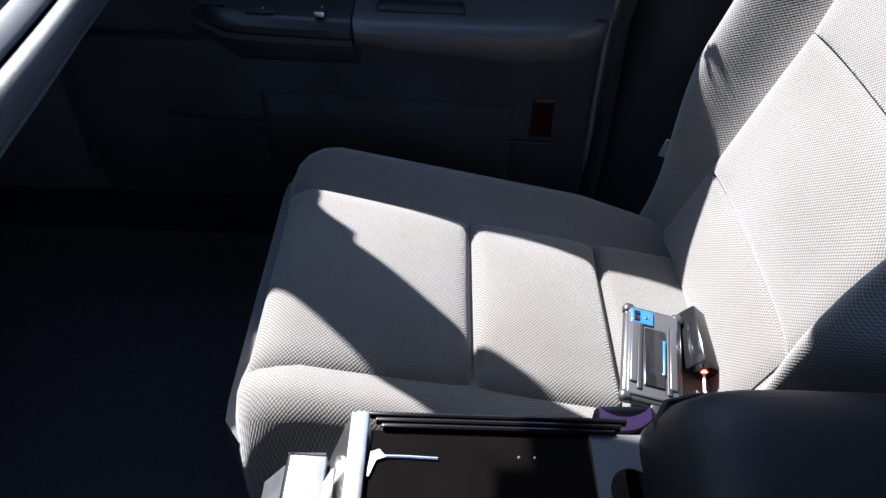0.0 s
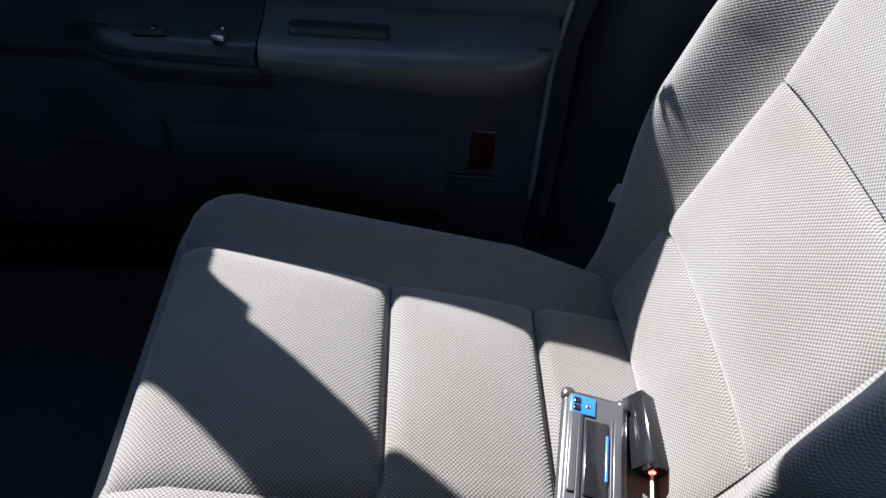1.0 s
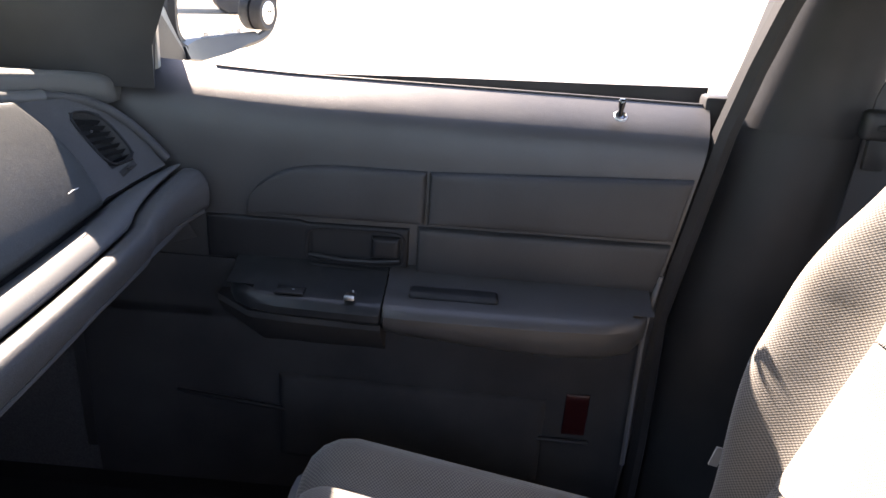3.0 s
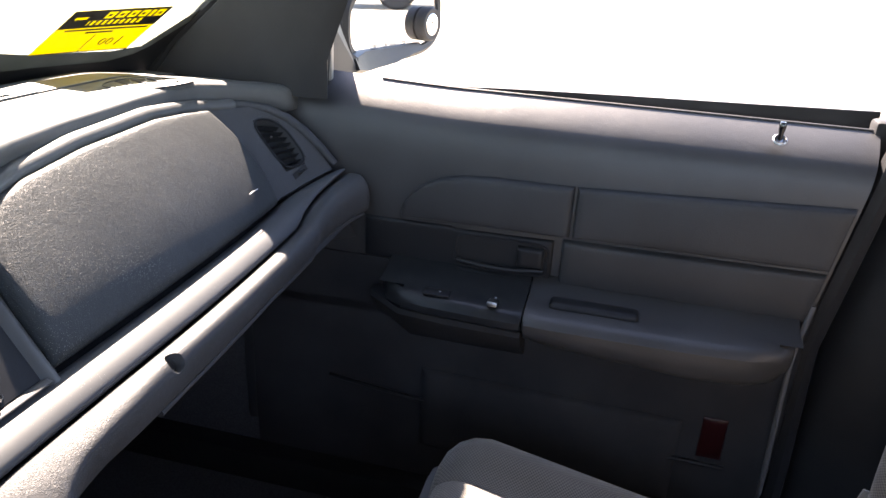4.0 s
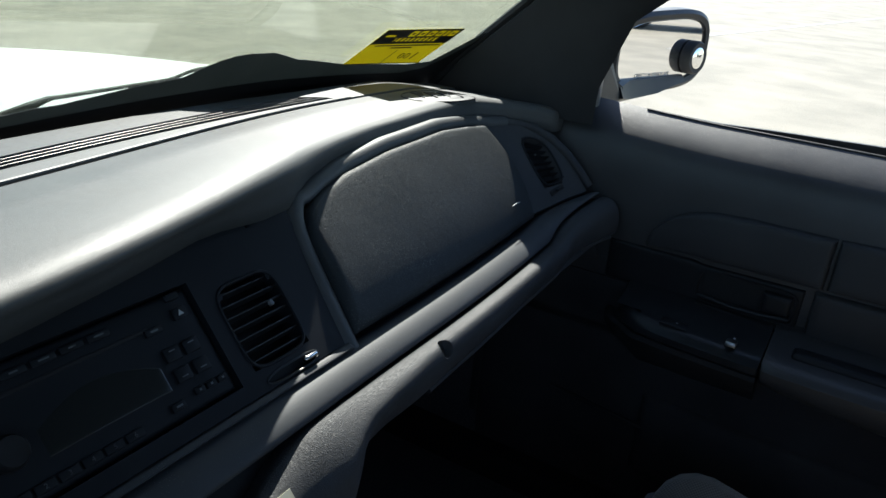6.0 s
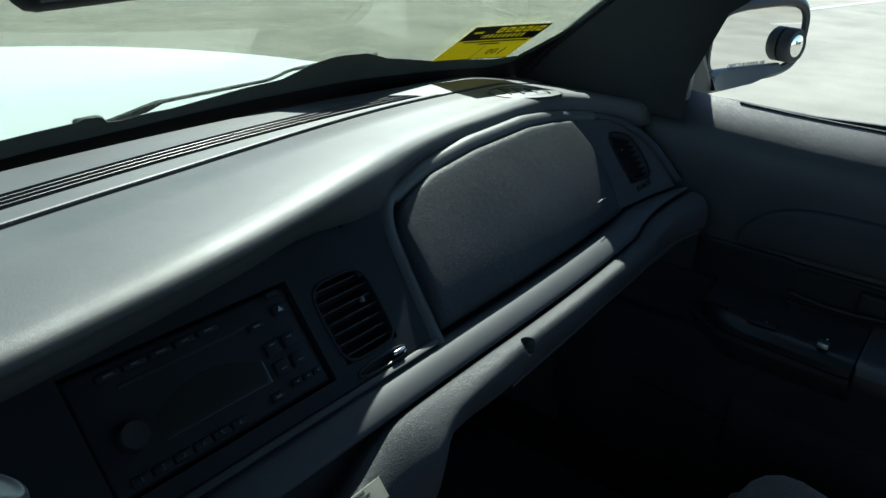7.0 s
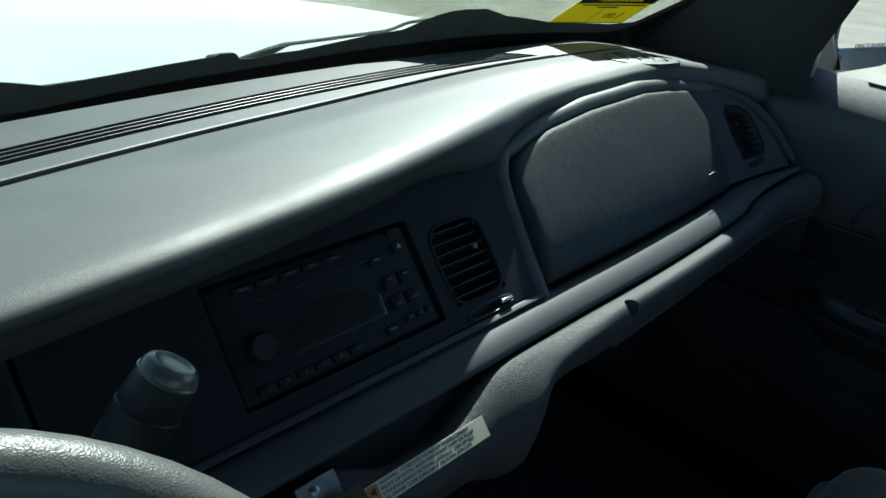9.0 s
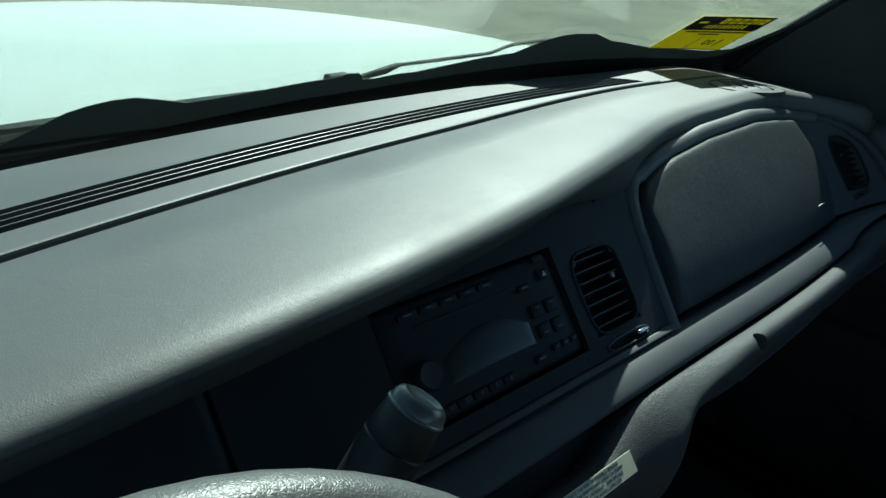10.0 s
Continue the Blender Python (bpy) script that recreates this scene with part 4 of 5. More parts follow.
# warning label
wl = thing("warning_label", face(-0.03, 0.772, 0.03), "cream paper warning label with printed black text", "label")


LM = face_turn(-0.047, 0.7812, 0.0235)
part("paper", box(0, 0, 0, 0.136, 0.019, 0.0008, 0.0, 1, LM), LABEL, wl, smooth=False)
for i, line in enumerate(("WARNING:  TO REDUCE THE RISK OF POSSIBLE SERIOUS", "INJURY OR DEATH,  ALIGN AND MOUNT HARD OR SHARP", "POLICE EQUIPMENT IN TRUNK LATERALLY.  FOR DETAILS", "SEE OWNER GUIDE SUPPLEMENT OR WWW.CVPI.COM")):
    writing("text_line", line, 0.0040, LM @ Matrix.Translation((-0.054, 0.0066 - 0.0044 * i, 0.0005)), STICKER_BLACK, wl, "LEFT", 0.0001)
part("warning_square", box(0, 0, 0, 0.010, 0.017, 0.0004, 0, 1, LM @ Matrix.Translation((-0.0615, 0, 0.0006))), AMBER, wl, smooth=False)
wtri = bmesh.new()
bmesh.ops.create_cone(wtri, cap_ends=True, segments=3, radius1=0.004, radius2=0.004, depth=0.0003, matrix=LM @ Matrix.Translation((-0.0615, 0.003, 0.001)) @ Matrix.Rotation(radians(90), 4, "Z"))
part("warning_triangle", wtri, STICKER_BLACK, wl, smooth=False)

# bright metal clip hung below the radio
clip = thing("metal_clip", face(-0.155, 0.80, 0.03), "bent bright steel clip with a screw, below the radio", "clip")
CM = face_turn(-0.150, 0.800, 0.024)
part("back_plate", box(0, 0, 0, 0.036, 0.022, 0.002, 0.0008, 1, CM), STEEL, clip)
part("hook", box(0.012, -0.020, 0.008, 0.030, 0.020, 0.002, 0.0008, 1), CHROME, clip).matrix_basis = CM @ Matrix.Rotation(radians(-25), 4, "X")
part("hook_lip", box(0.020, -0.036, 0.010, 0.026, 0.010, 0.002, 0.0008, 1), CHROME, clip).matrix_basis = CM
part("screw", lathe([(0.004, 0), (0.004, 0.002), (0.0025, 0.003), (0.0002, 0.003)], CM @ Matrix.Translation((-0.004, 0.003, 0.001)), 14), STEEL, clip)

# ---- steering wheel and gear lever ----
wheel = thing("steering_wheel", (-0.45, 0.123, 0.903), "black grained steering wheel, rim worn shiny", "steering wheel")
WT = Matrix.Translation((-0.45, 0.123, 0.903)) @ Matrix.Rotation(radians(90 - 38), 4, "X")
rim = [(0.19 * math.cos(q), 0.19 * math.sin(q), 0.0) for q in [2 * math.pi * k / 72 for k in range(72)]]
rb = tube(rim, 0.0155, 14, True)
rb.transform(WT)
WHEELM = grained("wheel_leather", (0.044, 0.046, 0.047), (0.058, 0.060, 0.061), 0.40, 560, 0.3, gloss=0.35)
part("rim", rb, WHEELM, wheel)
hb = box(0, 0, 0, 0.17, 0.12, 0.05, 0.02, 3)
hb.transform(WT @ Matrix.Translation((0, -0.01, -0.03)))
part("hub", hb, WHEELM, wheel)
for s in (-1, 1):
    pb = box(s * 0.125, -0.012, -0.018, 0.12, 0.05, 0.018, 0.007, 2)
    pb.transform(WT)
    part("spoke", pb, WHEELM, wheel)
cb = lathe([(0.045, 0), (0.05, 0.02), (0.055, 0.30), (0.06, 0.33)], Matrix.Translation((-0.45, 0.123, 0.903)) @ Matrix.Rotation(radians(90 - 38 + 180), 4, "X") @ Matrix.Translation((0, 0, 0.05)))
part("column", cb, HARD, wheel)
lever = thing("gear_lever", (-0.30, 0.30, 0.92), "black column gear lever with a shiny button end", "gear lever")
LV = look((-0.271, 0.283, 1.001), (-0.325, 0.2925, 0.920))
part("knob", lathe([(0.0088, -0.1012), (0.0136, -0.0782), (0.0163, -0.0506), (0.0172, -0.0276), (0.0174, -0.0189), (0.0165, -0.0179)], LV, 28), HARD, lever)
part("collar", lathe([(0.0164, -0.0184), (0.0169, -0.0175), (0.0162, -0.0074), (0.0153, -0.0005), (0.0145, 0.0000)], LV, 28), HARD, lever, "smooth collar below the button")
part("button", lathe([(0.0151, -0.0009), (0.0160, -0.0002), (0.0160, 0.0007), (0.0151, 0.0013), (0.0146, 0.0041), (0.0132, 0.0066), (0.0106, 0.0079), (0.0092, 0.0075), (0.0084, 0.0068), (0.0053, 0.0064), (0.0004, 0.0063)], LV, 28), KNOB, lever, "domed satin grey end button")
part("stalk", tube([LV @ Vector((0, 0, -0.10)), (-0.33, 0.36, 0.86), (-0.40, 0.36, 0.84)], 0.008, 10), HARD, lever)

# ---- passenger door ----
door = thing("door_passenger", (0.80, 0.0, 0.30), "closed passenger door with padded dark vinyl trim, window down", "car door")
DX = [(0.30, 0.775), (0.40, 0.768), (0.60, 0.764), (0.74, 0.765), (0.81, 0.763), (0.905, 0.765), (0.93, 0.767), (0.945, 0.7705), (0.956, 0.776), (0.965, 0.7835), (0.974, 0.793), (0.983, 0.8045), (0.991, 0.816), (0.997, 0.8265), (1.0, 0.832)]
DE = [(0.30, -0.352), (0.47, -0.350), (0.69, -0.346), (0.81, -0.366), (0.93, -0.386), (1.0, -0.397)]


def dx(z):
    return along(DX, z)


def dpt(y, z, h=0.0):
    return Vector((dx(z) - h, y, z))


ZS = [0.30, 0.36, 0.44, 0.52, 0.60, 0.66, 0.74, 0.81, 0.86, 0.905, 0.93, 0.945, 0.956, 0.965, 0.974, 0.983, 0.991, 0.997, 1.0]
XS = [dx(z) for z in ZS[:-1]] + [0.832]
skin = []
for v in steps(0, 1, 36):
    skin.append([(x, 0.52 + (along(DE, z) - 0.52) * v, z + (0.010 * ramp3(0.16, 0.5, 0.52 + (along(DE, z) - 0.52) * v) if z > 0.95 else 0)) for x, z in zip(XS, ZS)] + [(0.84, 0.52 - 0.92 * v, 0.95), (0.84, 0.52 - 0.87 * v, 0.30)])
part("panel", rings(bmesh.new(), skin), DOORV, door)


def ins(y0, y1, zb, zt, front_arch=False):
    def f(u, v, h):
        y = y0 + (y1 - y0) * u
        lo, hi = along(zb, -y), along(zt, -y)
        z = lo + (hi - lo) * v
        return dpt(y0 + (max(y1, along(DE, z) + 0.005) - y0) * u, z, h)
    return f


part("insert_panel", pillow(ins(0.243, -0.0125, [(-0.25, 0.811), (0.01, 0.8125)], [(-0.243, 0.817), (-0.238, 0.832), (-0.226, 0.852), (-0.205, 0.869), (-0.18, 0.880), (-0.15, 0.8865), (-0.10, 0.8895), (0.01, 0.890)]), 36, 10, 0.03, 0.07, 0.010, 0.01, 0.003), DOORI, door)
part("insert_panel", pillow(ins(-0.0165, -0.384, [(0.02, 0.8135), (0.38, 0.816)], [(0.02, 0.8905), (0.38, 0.9075)]), 30, 10, 0.012, 0.07, 0.010, 0.01, 0.003), DOORI, door)
part("insert_panel", pillow(ins(-0.004, -0.362, [(0.0, 0.735), (0.37, 0.738)], [(0.0, 0.8095), (0.37, 0.812)]), 30, 10, 0.012, 0.07, 0.010, 0.01, 0.003), DOORI, door)
# handle surround
part("handle_surround", pillow(ins(0.30, 0.008, [(-0.3, 0.738), (0, 0.734)], [(-0.3, 0.805), (-0.162, 0.806), (-0.158, 0.803), (0, 0.8055)]), 26, 8, 0.012, 0.06, 0.005, 0.01), HARD, door)
# flat black sheet paints the shade of the hollow behind the handle
cup = part("handle_cup", pillow(lambda u, v, h: dpt(0.150 - 0.132 * u, 0.752 + 0.044 * v, h + 0.0045), 8, 5, 0.05, 0.12, 0.001), BLACK, door, "flat black sheet painting the shaded hollow of the handle cup")
part("handle_frame", tube([dpt(0.084 + 0.070 * math.copysign(abs(math.cos(q)) ** 0.35, math.cos(q)), 0.772 + 0.026 * math.copysign(abs(math.sin(q)) ** 0.35, math.sin(q)), 0.006) for q in [2 * math.pi * k / 40 for k in range(40)]], 0.0022, 6, True), HARD, door)
part("door_handle", pillow(lambda u, v, h: dpt(0.060 - 0.040 * u, 0.760 + 0.032 * v, h + 0.008), 6, 5, 0.1, 0.12, 0.008, 0.004), HARD, door, "black pull lever")
part("handle_rail", tube([dpt(0.150, 0.757, 0.010), dpt(0.10, 0.753, 0.013), dpt(0.06, 0.754, 0.014), dpt(0.02, 0.757, 0.010)], 0.004, 8), HARD, door)
part("handle_rail", tube([dpt(0.150, 0.742, 0.012), dpt(0.02, 0.738, 0.014)], 0.0025, 6), HARD, door)


def arm_ring(y, front, low, reach):
    x0 = front
    return [(0.772, y, 0.752), (0.735, y, 0.733), (0.70, y, 0.7275), (x0 + 0.018, y, 0.7255), (x0 + 0.006, y, 0.7215), (x0, y, 0.713), (x0 + 0.001, y, 0.703),
            (x0 + 0.004 + reach * 0.3, y, low + 0.010), (x0 + 0.010 + reach, y, low), (x0 + 0.05, y, low - 0.016), (0.772, y, low - 0.05)]


rows = [arm_ring(y, x, low, 0.0) for y, x, low in ((0.255, 0.72, 0.706), (0.24, 0.692, 0.700), (0.215, 0.675, 0.697), (0.18, 0.667, 0.696), (0.10, 0.662, 0.695), (0.05, 0.660, 0.694), (0.0365, 0.661, 0.694), (0.0345, 0.664, 0.696))]
part("switch_ledge", rings(bmesh.new(), rows), SATIN, door, "satin black switch ledge")
rows = [arm_ring(y, x, low, 0.004) for y, x, low in ((0.0325, 0.664, 0.692), (0.0295, 0.660, 0.686), (0.0, 0.658, 0.682), (-0.10, 0.658, 0.674), (-0.20, 0.659, 0.667), (-0.27, 0.664, 0.668), (-0.31, 0.680, 0.672), (-0.332, 0.705, 0.68), (-0.340, 0.74, 0.69))]
part("armrest", rings(bmesh.new(), rows), DOORV, door, "padded door armrest")
part("under_ledge", rings(bmesh.new(), [[(x, y, z) for x, z in ((0.772, 0.69), (0.676 + k, 0.692), (0.674 + k, 0.684), (0.700 + k, 0.655), (0.772, 0.60))] for y, k in ((0.28, 0.06), (0.22, 0.012), (0.15, 0.004), (0.035, 0.0))]), SHADE_TRIM, door)
cupb = box(0, 0, 0, 0.030, 0.125, 0.014, 0.006, 3, Matrix.Translation((0.712, -0.062, 0.7285)))
part("pull_cup", cupb, HARD, door, "moulded pull cup")
sw = part("window_switch", box(0, 0, 0, 0.020, 0.015, 0.008, 0.002, 2, Matrix.Translation((0.680, 0.078, 0.730)) @ Matrix.Rotation(radians(12), 4, "Y")), STEEL, door, "grey window switch")
part("indicator", box(0.698, 0.077, 0.7305, 0.003, 0.003, 0.002, 0.0005, 1), WHITE_INK, sw)
part("blank_switch", box(0.690, 0.162, 0.7275, 0.022, 0.040, 0.004, 0.0015, 2), HARD, door)
part("indicator", box(0.690, 0.158, 0.7298, 0.002, 0.003, 0.001, 0.0002, 1), WHITE_INK, door)
part("reflector", pillow(lambda u, v, h: dpt(-0.246 - 0.038 * u, 0.483 + 0.076 * v, h), 5, 8, 0.06, 0.04, 0.006), RED_LENS, door, "red plastic door reflector")
# two added sheets, put where the lower door lies in shade
part("lower_trim", sheet([[dpt(0.50 + (along(DE, z) + 0.004 - 0.50) * v, z, 0.004) for z in steps(0.31, 0.655, 14)] for v in steps(0, 1, 30)], (-0.006, 0, 0)), SHADE_TRIM, door, "dull sheet added for the shade on the lower door")
part("front_shade_sheet", sheet([[dpt(y, z, 0.004) for z in steps(0.64, 0.737, 5)] for y in steps(0.26, 0.50, 12)], (-0.006, 0, 0)), SHADE_TRIM, door)
part("kick_ledge", tube([dpt(0.36, 0.505, 0.004), dpt(0.2, 0.492, 0.010), dpt(0.0, 0.482, 0.012), dpt(-0.29, 0.474, 0.010)], 0.004, 8), HARD, door)
part("map_pocket", pillow(ins(0.20, -0.22, [(-0.2, 0.40), (0.22, 0.39)], [(-0.2, 0.555), (0.22, 0.545)]), 16, 8, 0.04, 0.06, 0.014, 0.01, 0.006), SHADE_TRIM, door)
part("edge_strip", tube([(0.758, -0.349, 0.44), (0.752, -0.346, 0.50), (0.749, -0.343, 0.60), (0.750, -0.342, 0.68), (0.754, -0.347, 0.72), (0.757, -0.354, 0.765)], 0.004, 8), GREY_PIPE, door, "pale grey door edge strip")
part("belt_seam", tube([dpt(y, 0.9985, 0.0) + Vector((0, 0, 0.001 + 0.010 * ramp3(0.16, 0.5, y))) for y in steps(0.30, -0.39, 20)], 0.0016, 5), DOORI, door)
wb = bmesh.new()
rings(wb, [[(0.875, y, 0.965), (0.875, y, 0.990 + h), (0.893, y, 0.988 + h), (0.893, y, 0.965)] for y, h in ((0.34, 0.004), (0.20, 0.0025), (0.12, 0.007), (-0.05, 0.014), (-0.25, 0.021), (-0.405, 0.027))])
part("rear_filler", box(0.838, -0.408, 0.975, 0.034, 0.040, 0.075, 0.006), RUBBER, door)
part("belt_strip", wb, RUBBER, door, "black rubber belt strip", smooth=False)
lk = part("lock_pin", lathe([(0.0032, 0.0), (0.0032, 0.010), (0.0046, 0.016), (0.0048, 0.023), (0.0035, 0.026), (0.0003, 0.0265)], Matrix.Translation((0.788, -0.268, 0.980)), 14), GLOSS, door, "black lock pin")
part("ferrule", lathe([(0.0095, 0.0), (0.0095, 0.0015), (0.0078, 0.0032), (0.0058, 0.002), (0.004, 0.0005)], Matrix.Translation((0.786, -0.268, 0.982)) @ Matrix.Rotation(radians(-38), 4, "Y"), 18), STEEL, lk, "bright ferrule")
part("outer_skin", box(0.885, 0.03, 0.62, 0.05, 1.10, 0.72, 0.02), PAINT, door, "white painted outside of the door")
part("window_channel", tube([(0.800, 0.386, 0.99), (0.798, 0.380, 1.06), (0.792, 0.366, 1.12), (0.782, 0.325, 1.165), (0.755, 0.240, 1.225), (0.715, 0.095, 1.346)], 0.010, 8), RUBBER, door)
part("window_channel", tube([(0.816, 0.380, 0.99), (0.814, 0.379, 1.06), (0.808, 0.371, 1.12)], 0.006, 8), STEEL, door, "dull metal window guide")
part("mirror_sail", rings(bmesh.new(), [[(0.792, y0, z), (0.784, (y0 + y1) / 2, z), (0.792, y1, z), (0.83, y1, z), (0.83, y0, z)] for y0, y1, z in ((0.52, 0.395, 0.985), (0.49, 0.392, 1.04), (0.44, 0.382, 1.10), (0.39, 0.370, 1.13))]), HARD, door)

# ---- door mirror ----
mir = thing("door_mirror", (0.87, 0.37, 1.0), "black door mirror with a stuck-on round blind-spot mirror", "car mirror")
MN = Vector((-0.30, -0.95, 0.02)).normalized()
MX = Vector((0.95, -0.30, 0)).normalized()
MZ = MX.cross(MN)
if MZ.z < 0:
    MZ = -MZ
MC = Vector((1.089, 0.364, 1.0625))


def mp(a, b, h):
    return MC + (MX * a + MZ * b + MN * h) * 1.05


def mirror_loop(sa, sb, h, n=44, da=0.0, db=0.0):
    out = []
    for k in range(n):
        q = 2 * math.pi * k / n
        a = math.copysign(abs(math.cos(q)) ** 0.55, math.cos(q))
        b = math.copysign(abs(math.sin(q)) ** 0.55, math.sin(q))
        drop = -0.012 * (1 - a) / 2 if b > 0 else 0.010 * (a + 1) / 2
        out.append(mp(a * sa + da, b * sb + drop + db, h))
    return out


part("housing", rings(bmesh.new(), [mirror_loop(0.128, 0.058, -0.004), mirror_loop(0.130, 0.061, 0.004), mirror_loop(0.138, 0.069, 0.006), mirror_loop(0.146, 0.076, 0.0), mirror_loop(0.147, 0.078, -0.02), mirror_loop(0.138, 0.070, -0.06), mirror_loop(0.10, 0.05, -0.095), mirror_loop(0.04, 0.02, -0.11)]), HARD, mir)
part("mirror_glass", rings(bmesh.new(), [mirror_loop(0.129, 0.060, -0.003), mirror_loop(0.1285, 0.0595, -0.0005), mirror_loop(0.1275, 0.0585, 0.0)]), MIRROR, mir, smooth=False)
part("arm", rings(bmesh.new(), [[Vector(p) + Vector((0, dy, dz)) for dy, dz in ((0.05, 0.020), (-0.01, 0.012), (-0.015, -0.03), (0.05, -0.03))] for p in ((0.84, 0.435, 1.012), (0.90, 0.44, 1.018), (0.97, 0.45, 1.030), (1.04, 0.46, 1.04))]), HARD, mir)
mount_rear = [(0.836, 0.386, 0.990), (0.930, 0.376, 0.991), (0.932, 0.377, 1.012), (0.916, 0.384, 1.022), (0.902, 0.390, 1.045), (0.889, 0.392, 1.068), (0.866, 0.394, 1.091), (0.836, 0.390, 1.088)]
part("mount", rings(bmesh.new(), [[(x, y + d, z) for x, y, z in mount_rear] for d in (0.0, 0.05)]), HARD, mir, "moulded black triangular mirror base", smooth=False)
part("foot", rings(bmesh.new(), [[Vector(p) + Vector((0, dy, dz * k)) for dy, dz in ((0.05, 0.024), (-0.02, 0.020), (-0.028, -0.012), (0.0, -0.024), (0.05, -0.024))] for p, k in (((0.922, 0.398, 1.001), 0.55), ((0.99, 0.404, 0.996), 1.0), ((1.066, 0.380, 0.9995), 0.85), ((1.16, 0.357, 1.010), 0.35))]), HARD, mir)
BM = Matrix(((MX.x, MZ.x, MN.x, 0), (MX.y, MZ.y, MN.y, 0), (MX.z, MZ.z, MN.z, 0), (0, 0, 0, 1))) @ Matrix.Scale(1.05, 4)
bs = part("blind_spot_rim", lathe([(0.026, 0.0), (0.030, 0.002), (0.030, 0.018), (0.027, 0.022), (0.0235, 0.0215)], Matrix.Translation(mp(0.086, -0.012, 0.0)) @ BM, 32), RUBBER, mir, "thick black rim of the round mirror")
part("blind_spot_glass", lathe([(0.0238, 0.0190), (0.020, 0.0212), (0.014, 0.0230), (0.007, 0.0241), (0.0005, 0.0244)], Matrix.Translation(mp(0.086, -0.012, 0.0)) @ BM, 32), MIRROR, bs)
TM = Matrix.Translation(mp(-0.02, -0.040, 0.0006)) @ BM
ETCH = material("etched_text", (0.30, 0.29, 0.27), 0.5)
writing("text_line", "OBJECTS IN MIRROR ARE", 0.0095, TM, ETCH, mir, lift=0.0001)
writing("text_line", "CLOSER THAN THEY APPEAR", 0.0095, TM @ Matrix.Translation((0.012, -0.0105, 0)), ETCH, mir, lift=0.0001)

# ---- yellow sticker inside the windshield ----
st = thing("windshield_sticker", ws_point(0.65, 1.03), "yellow and black paper sticker inside the windshield, half translucent", "sticker")


def st_point(u, v, h):
    a = Vector((0.5728, 0, 1.0331)).lerp(Vector((0.723, 0, 1.0287)), u)
    b = Vector((0.5894, 0, 1.0929)).lerp(Vector((0.7372, 0, 1.0932)), u)
    p = a.lerp(b, v)
    return ws_point(p.x, p.z, 0.002 + h)


def st_patch(name, u0, u1, v0, v1, h, mat, label=""):
    part(name, sheet([[st_point(u, v, h) for v in steps(v0, v1, 4)] for u in steps(u0, u1, 8)], (0, -0.0002, -0.0002)), mat, st, label, smooth=False)


st_patch("paper", 0, 1, 0, 1.0, 0.0, YELLOW)
# black print round the yellow lettering of the header
for v0, v1 in ((0.60, 0.655), (0.765, 0.80), (0.955, 1.0)):
    st_patch("header_print", 0, 1, v0, v1, 0.0006, STICKER_BLACK, "black header print")
for u0, u1 in ((0.0, 0.07), (0.20, 0.36), (0.455, 0.48), (0.575, 0.60), (0.69, 0.715), (0.80, 0.82), (0.86, 0.88), (0.965, 1.0)):
    st_patch("header_print", u0, u1, 0.80, 0.955, 0.0006, STICKER_BLACK)
st_patch("header_print", 0.07, 0.20, 0.86, 0.955, 0.0006, STICKER_BLACK)
for u in (0.405, 0.525, 0.645, 0.75, 0.925):
    st_patch("letter_hole", u - 0.014, u + 0.014, 0.845, 0.90, 0.0006, STICKER_BLACK)
for k in range(11):
    st_patch("header_print", 0.0 if k == 0 else 0.20 + 0.06 * k, (0.245 if k == 0 else 0.225 + 0.06 * k) if k < 10 else 1.0, 0.655, 0.765, 0.0006, STICKER_BLACK)
st_patch("text_bar", 0.10, 0.95, 0.53, 0.565, 0.0006, STICKER_BLACK)
st_patch("text_bar", 0.34, 0.62, 0.46, 0.495, 0.0006, STICKER_BLACK)
st_patch("rule", 0.0, 1.0, 0.005, 0.02, 0.0006, STICKER_BLACK)
st_patch("rule", 0.47, 0.478, 0.02, 0.42, 0.0006, STICKER_BLACK)
for a, b, r in ((0.70, 0.24, 0.028), (0.625, 0.24, 0.028)):
    part("pen_mark", tube([st_point(a + r * 0.9 * math.cos(q), b + 2.6 * r * math.sin(q), 0.001) for q in [2 * math.pi * k / 16 for k in range(16)]], 0.0006, 5, True), STICKER_BLACK, st)
part("pen_mark", tube([st_point(0.80, 0.34, 0.001), st_point(0.79, 0.14, 0.001)], 0.0006, 5), STICKER_BLACK, st)

# rear-view mirror
rv = thing("rear_view_mirror", (-0.05, 0.42, 1.22), "black rear-view mirror hung from the windshield", "car mirror")
part("housing", box(0, 0, 0, 0.235, 0.03, 0.065, 0.014, 3, Matrix.Translation((-0.045, 0.43, 1.226)) @ Matrix.Rotation(radians(-3), 4, "Y")), HARD, rv)
part("mirror_glass", box(0, 0, 0, 0.215, 0.002, 0.05, 0.0, 1, Matrix.Translation((-0.045, 0.4135, 1.226)) @ Matrix.Rotation(radians(-3), 4, "Y")), MIRROR, rv, smooth=False)
part("stem", tube([(-0.045, 0.44, 1.235), (-0.03, 0.47, 1.27), (-0.02, wsy(0, 1.29) - 0.01, 1.29)], 0.008, 8), HARD, rv)

# ---- passenger seat ----
seat = thing("passenger_seat", (0.345, -0.2, 0.28), "grey woven cloth front passenger seat, sunlit and slightly stained", "car seat")
SC = 0.345


def cz(y):
    return 0.548 + 0.2 * (y + 0.14) - 0.35 * max(0, y - 0.05) ** 1.4


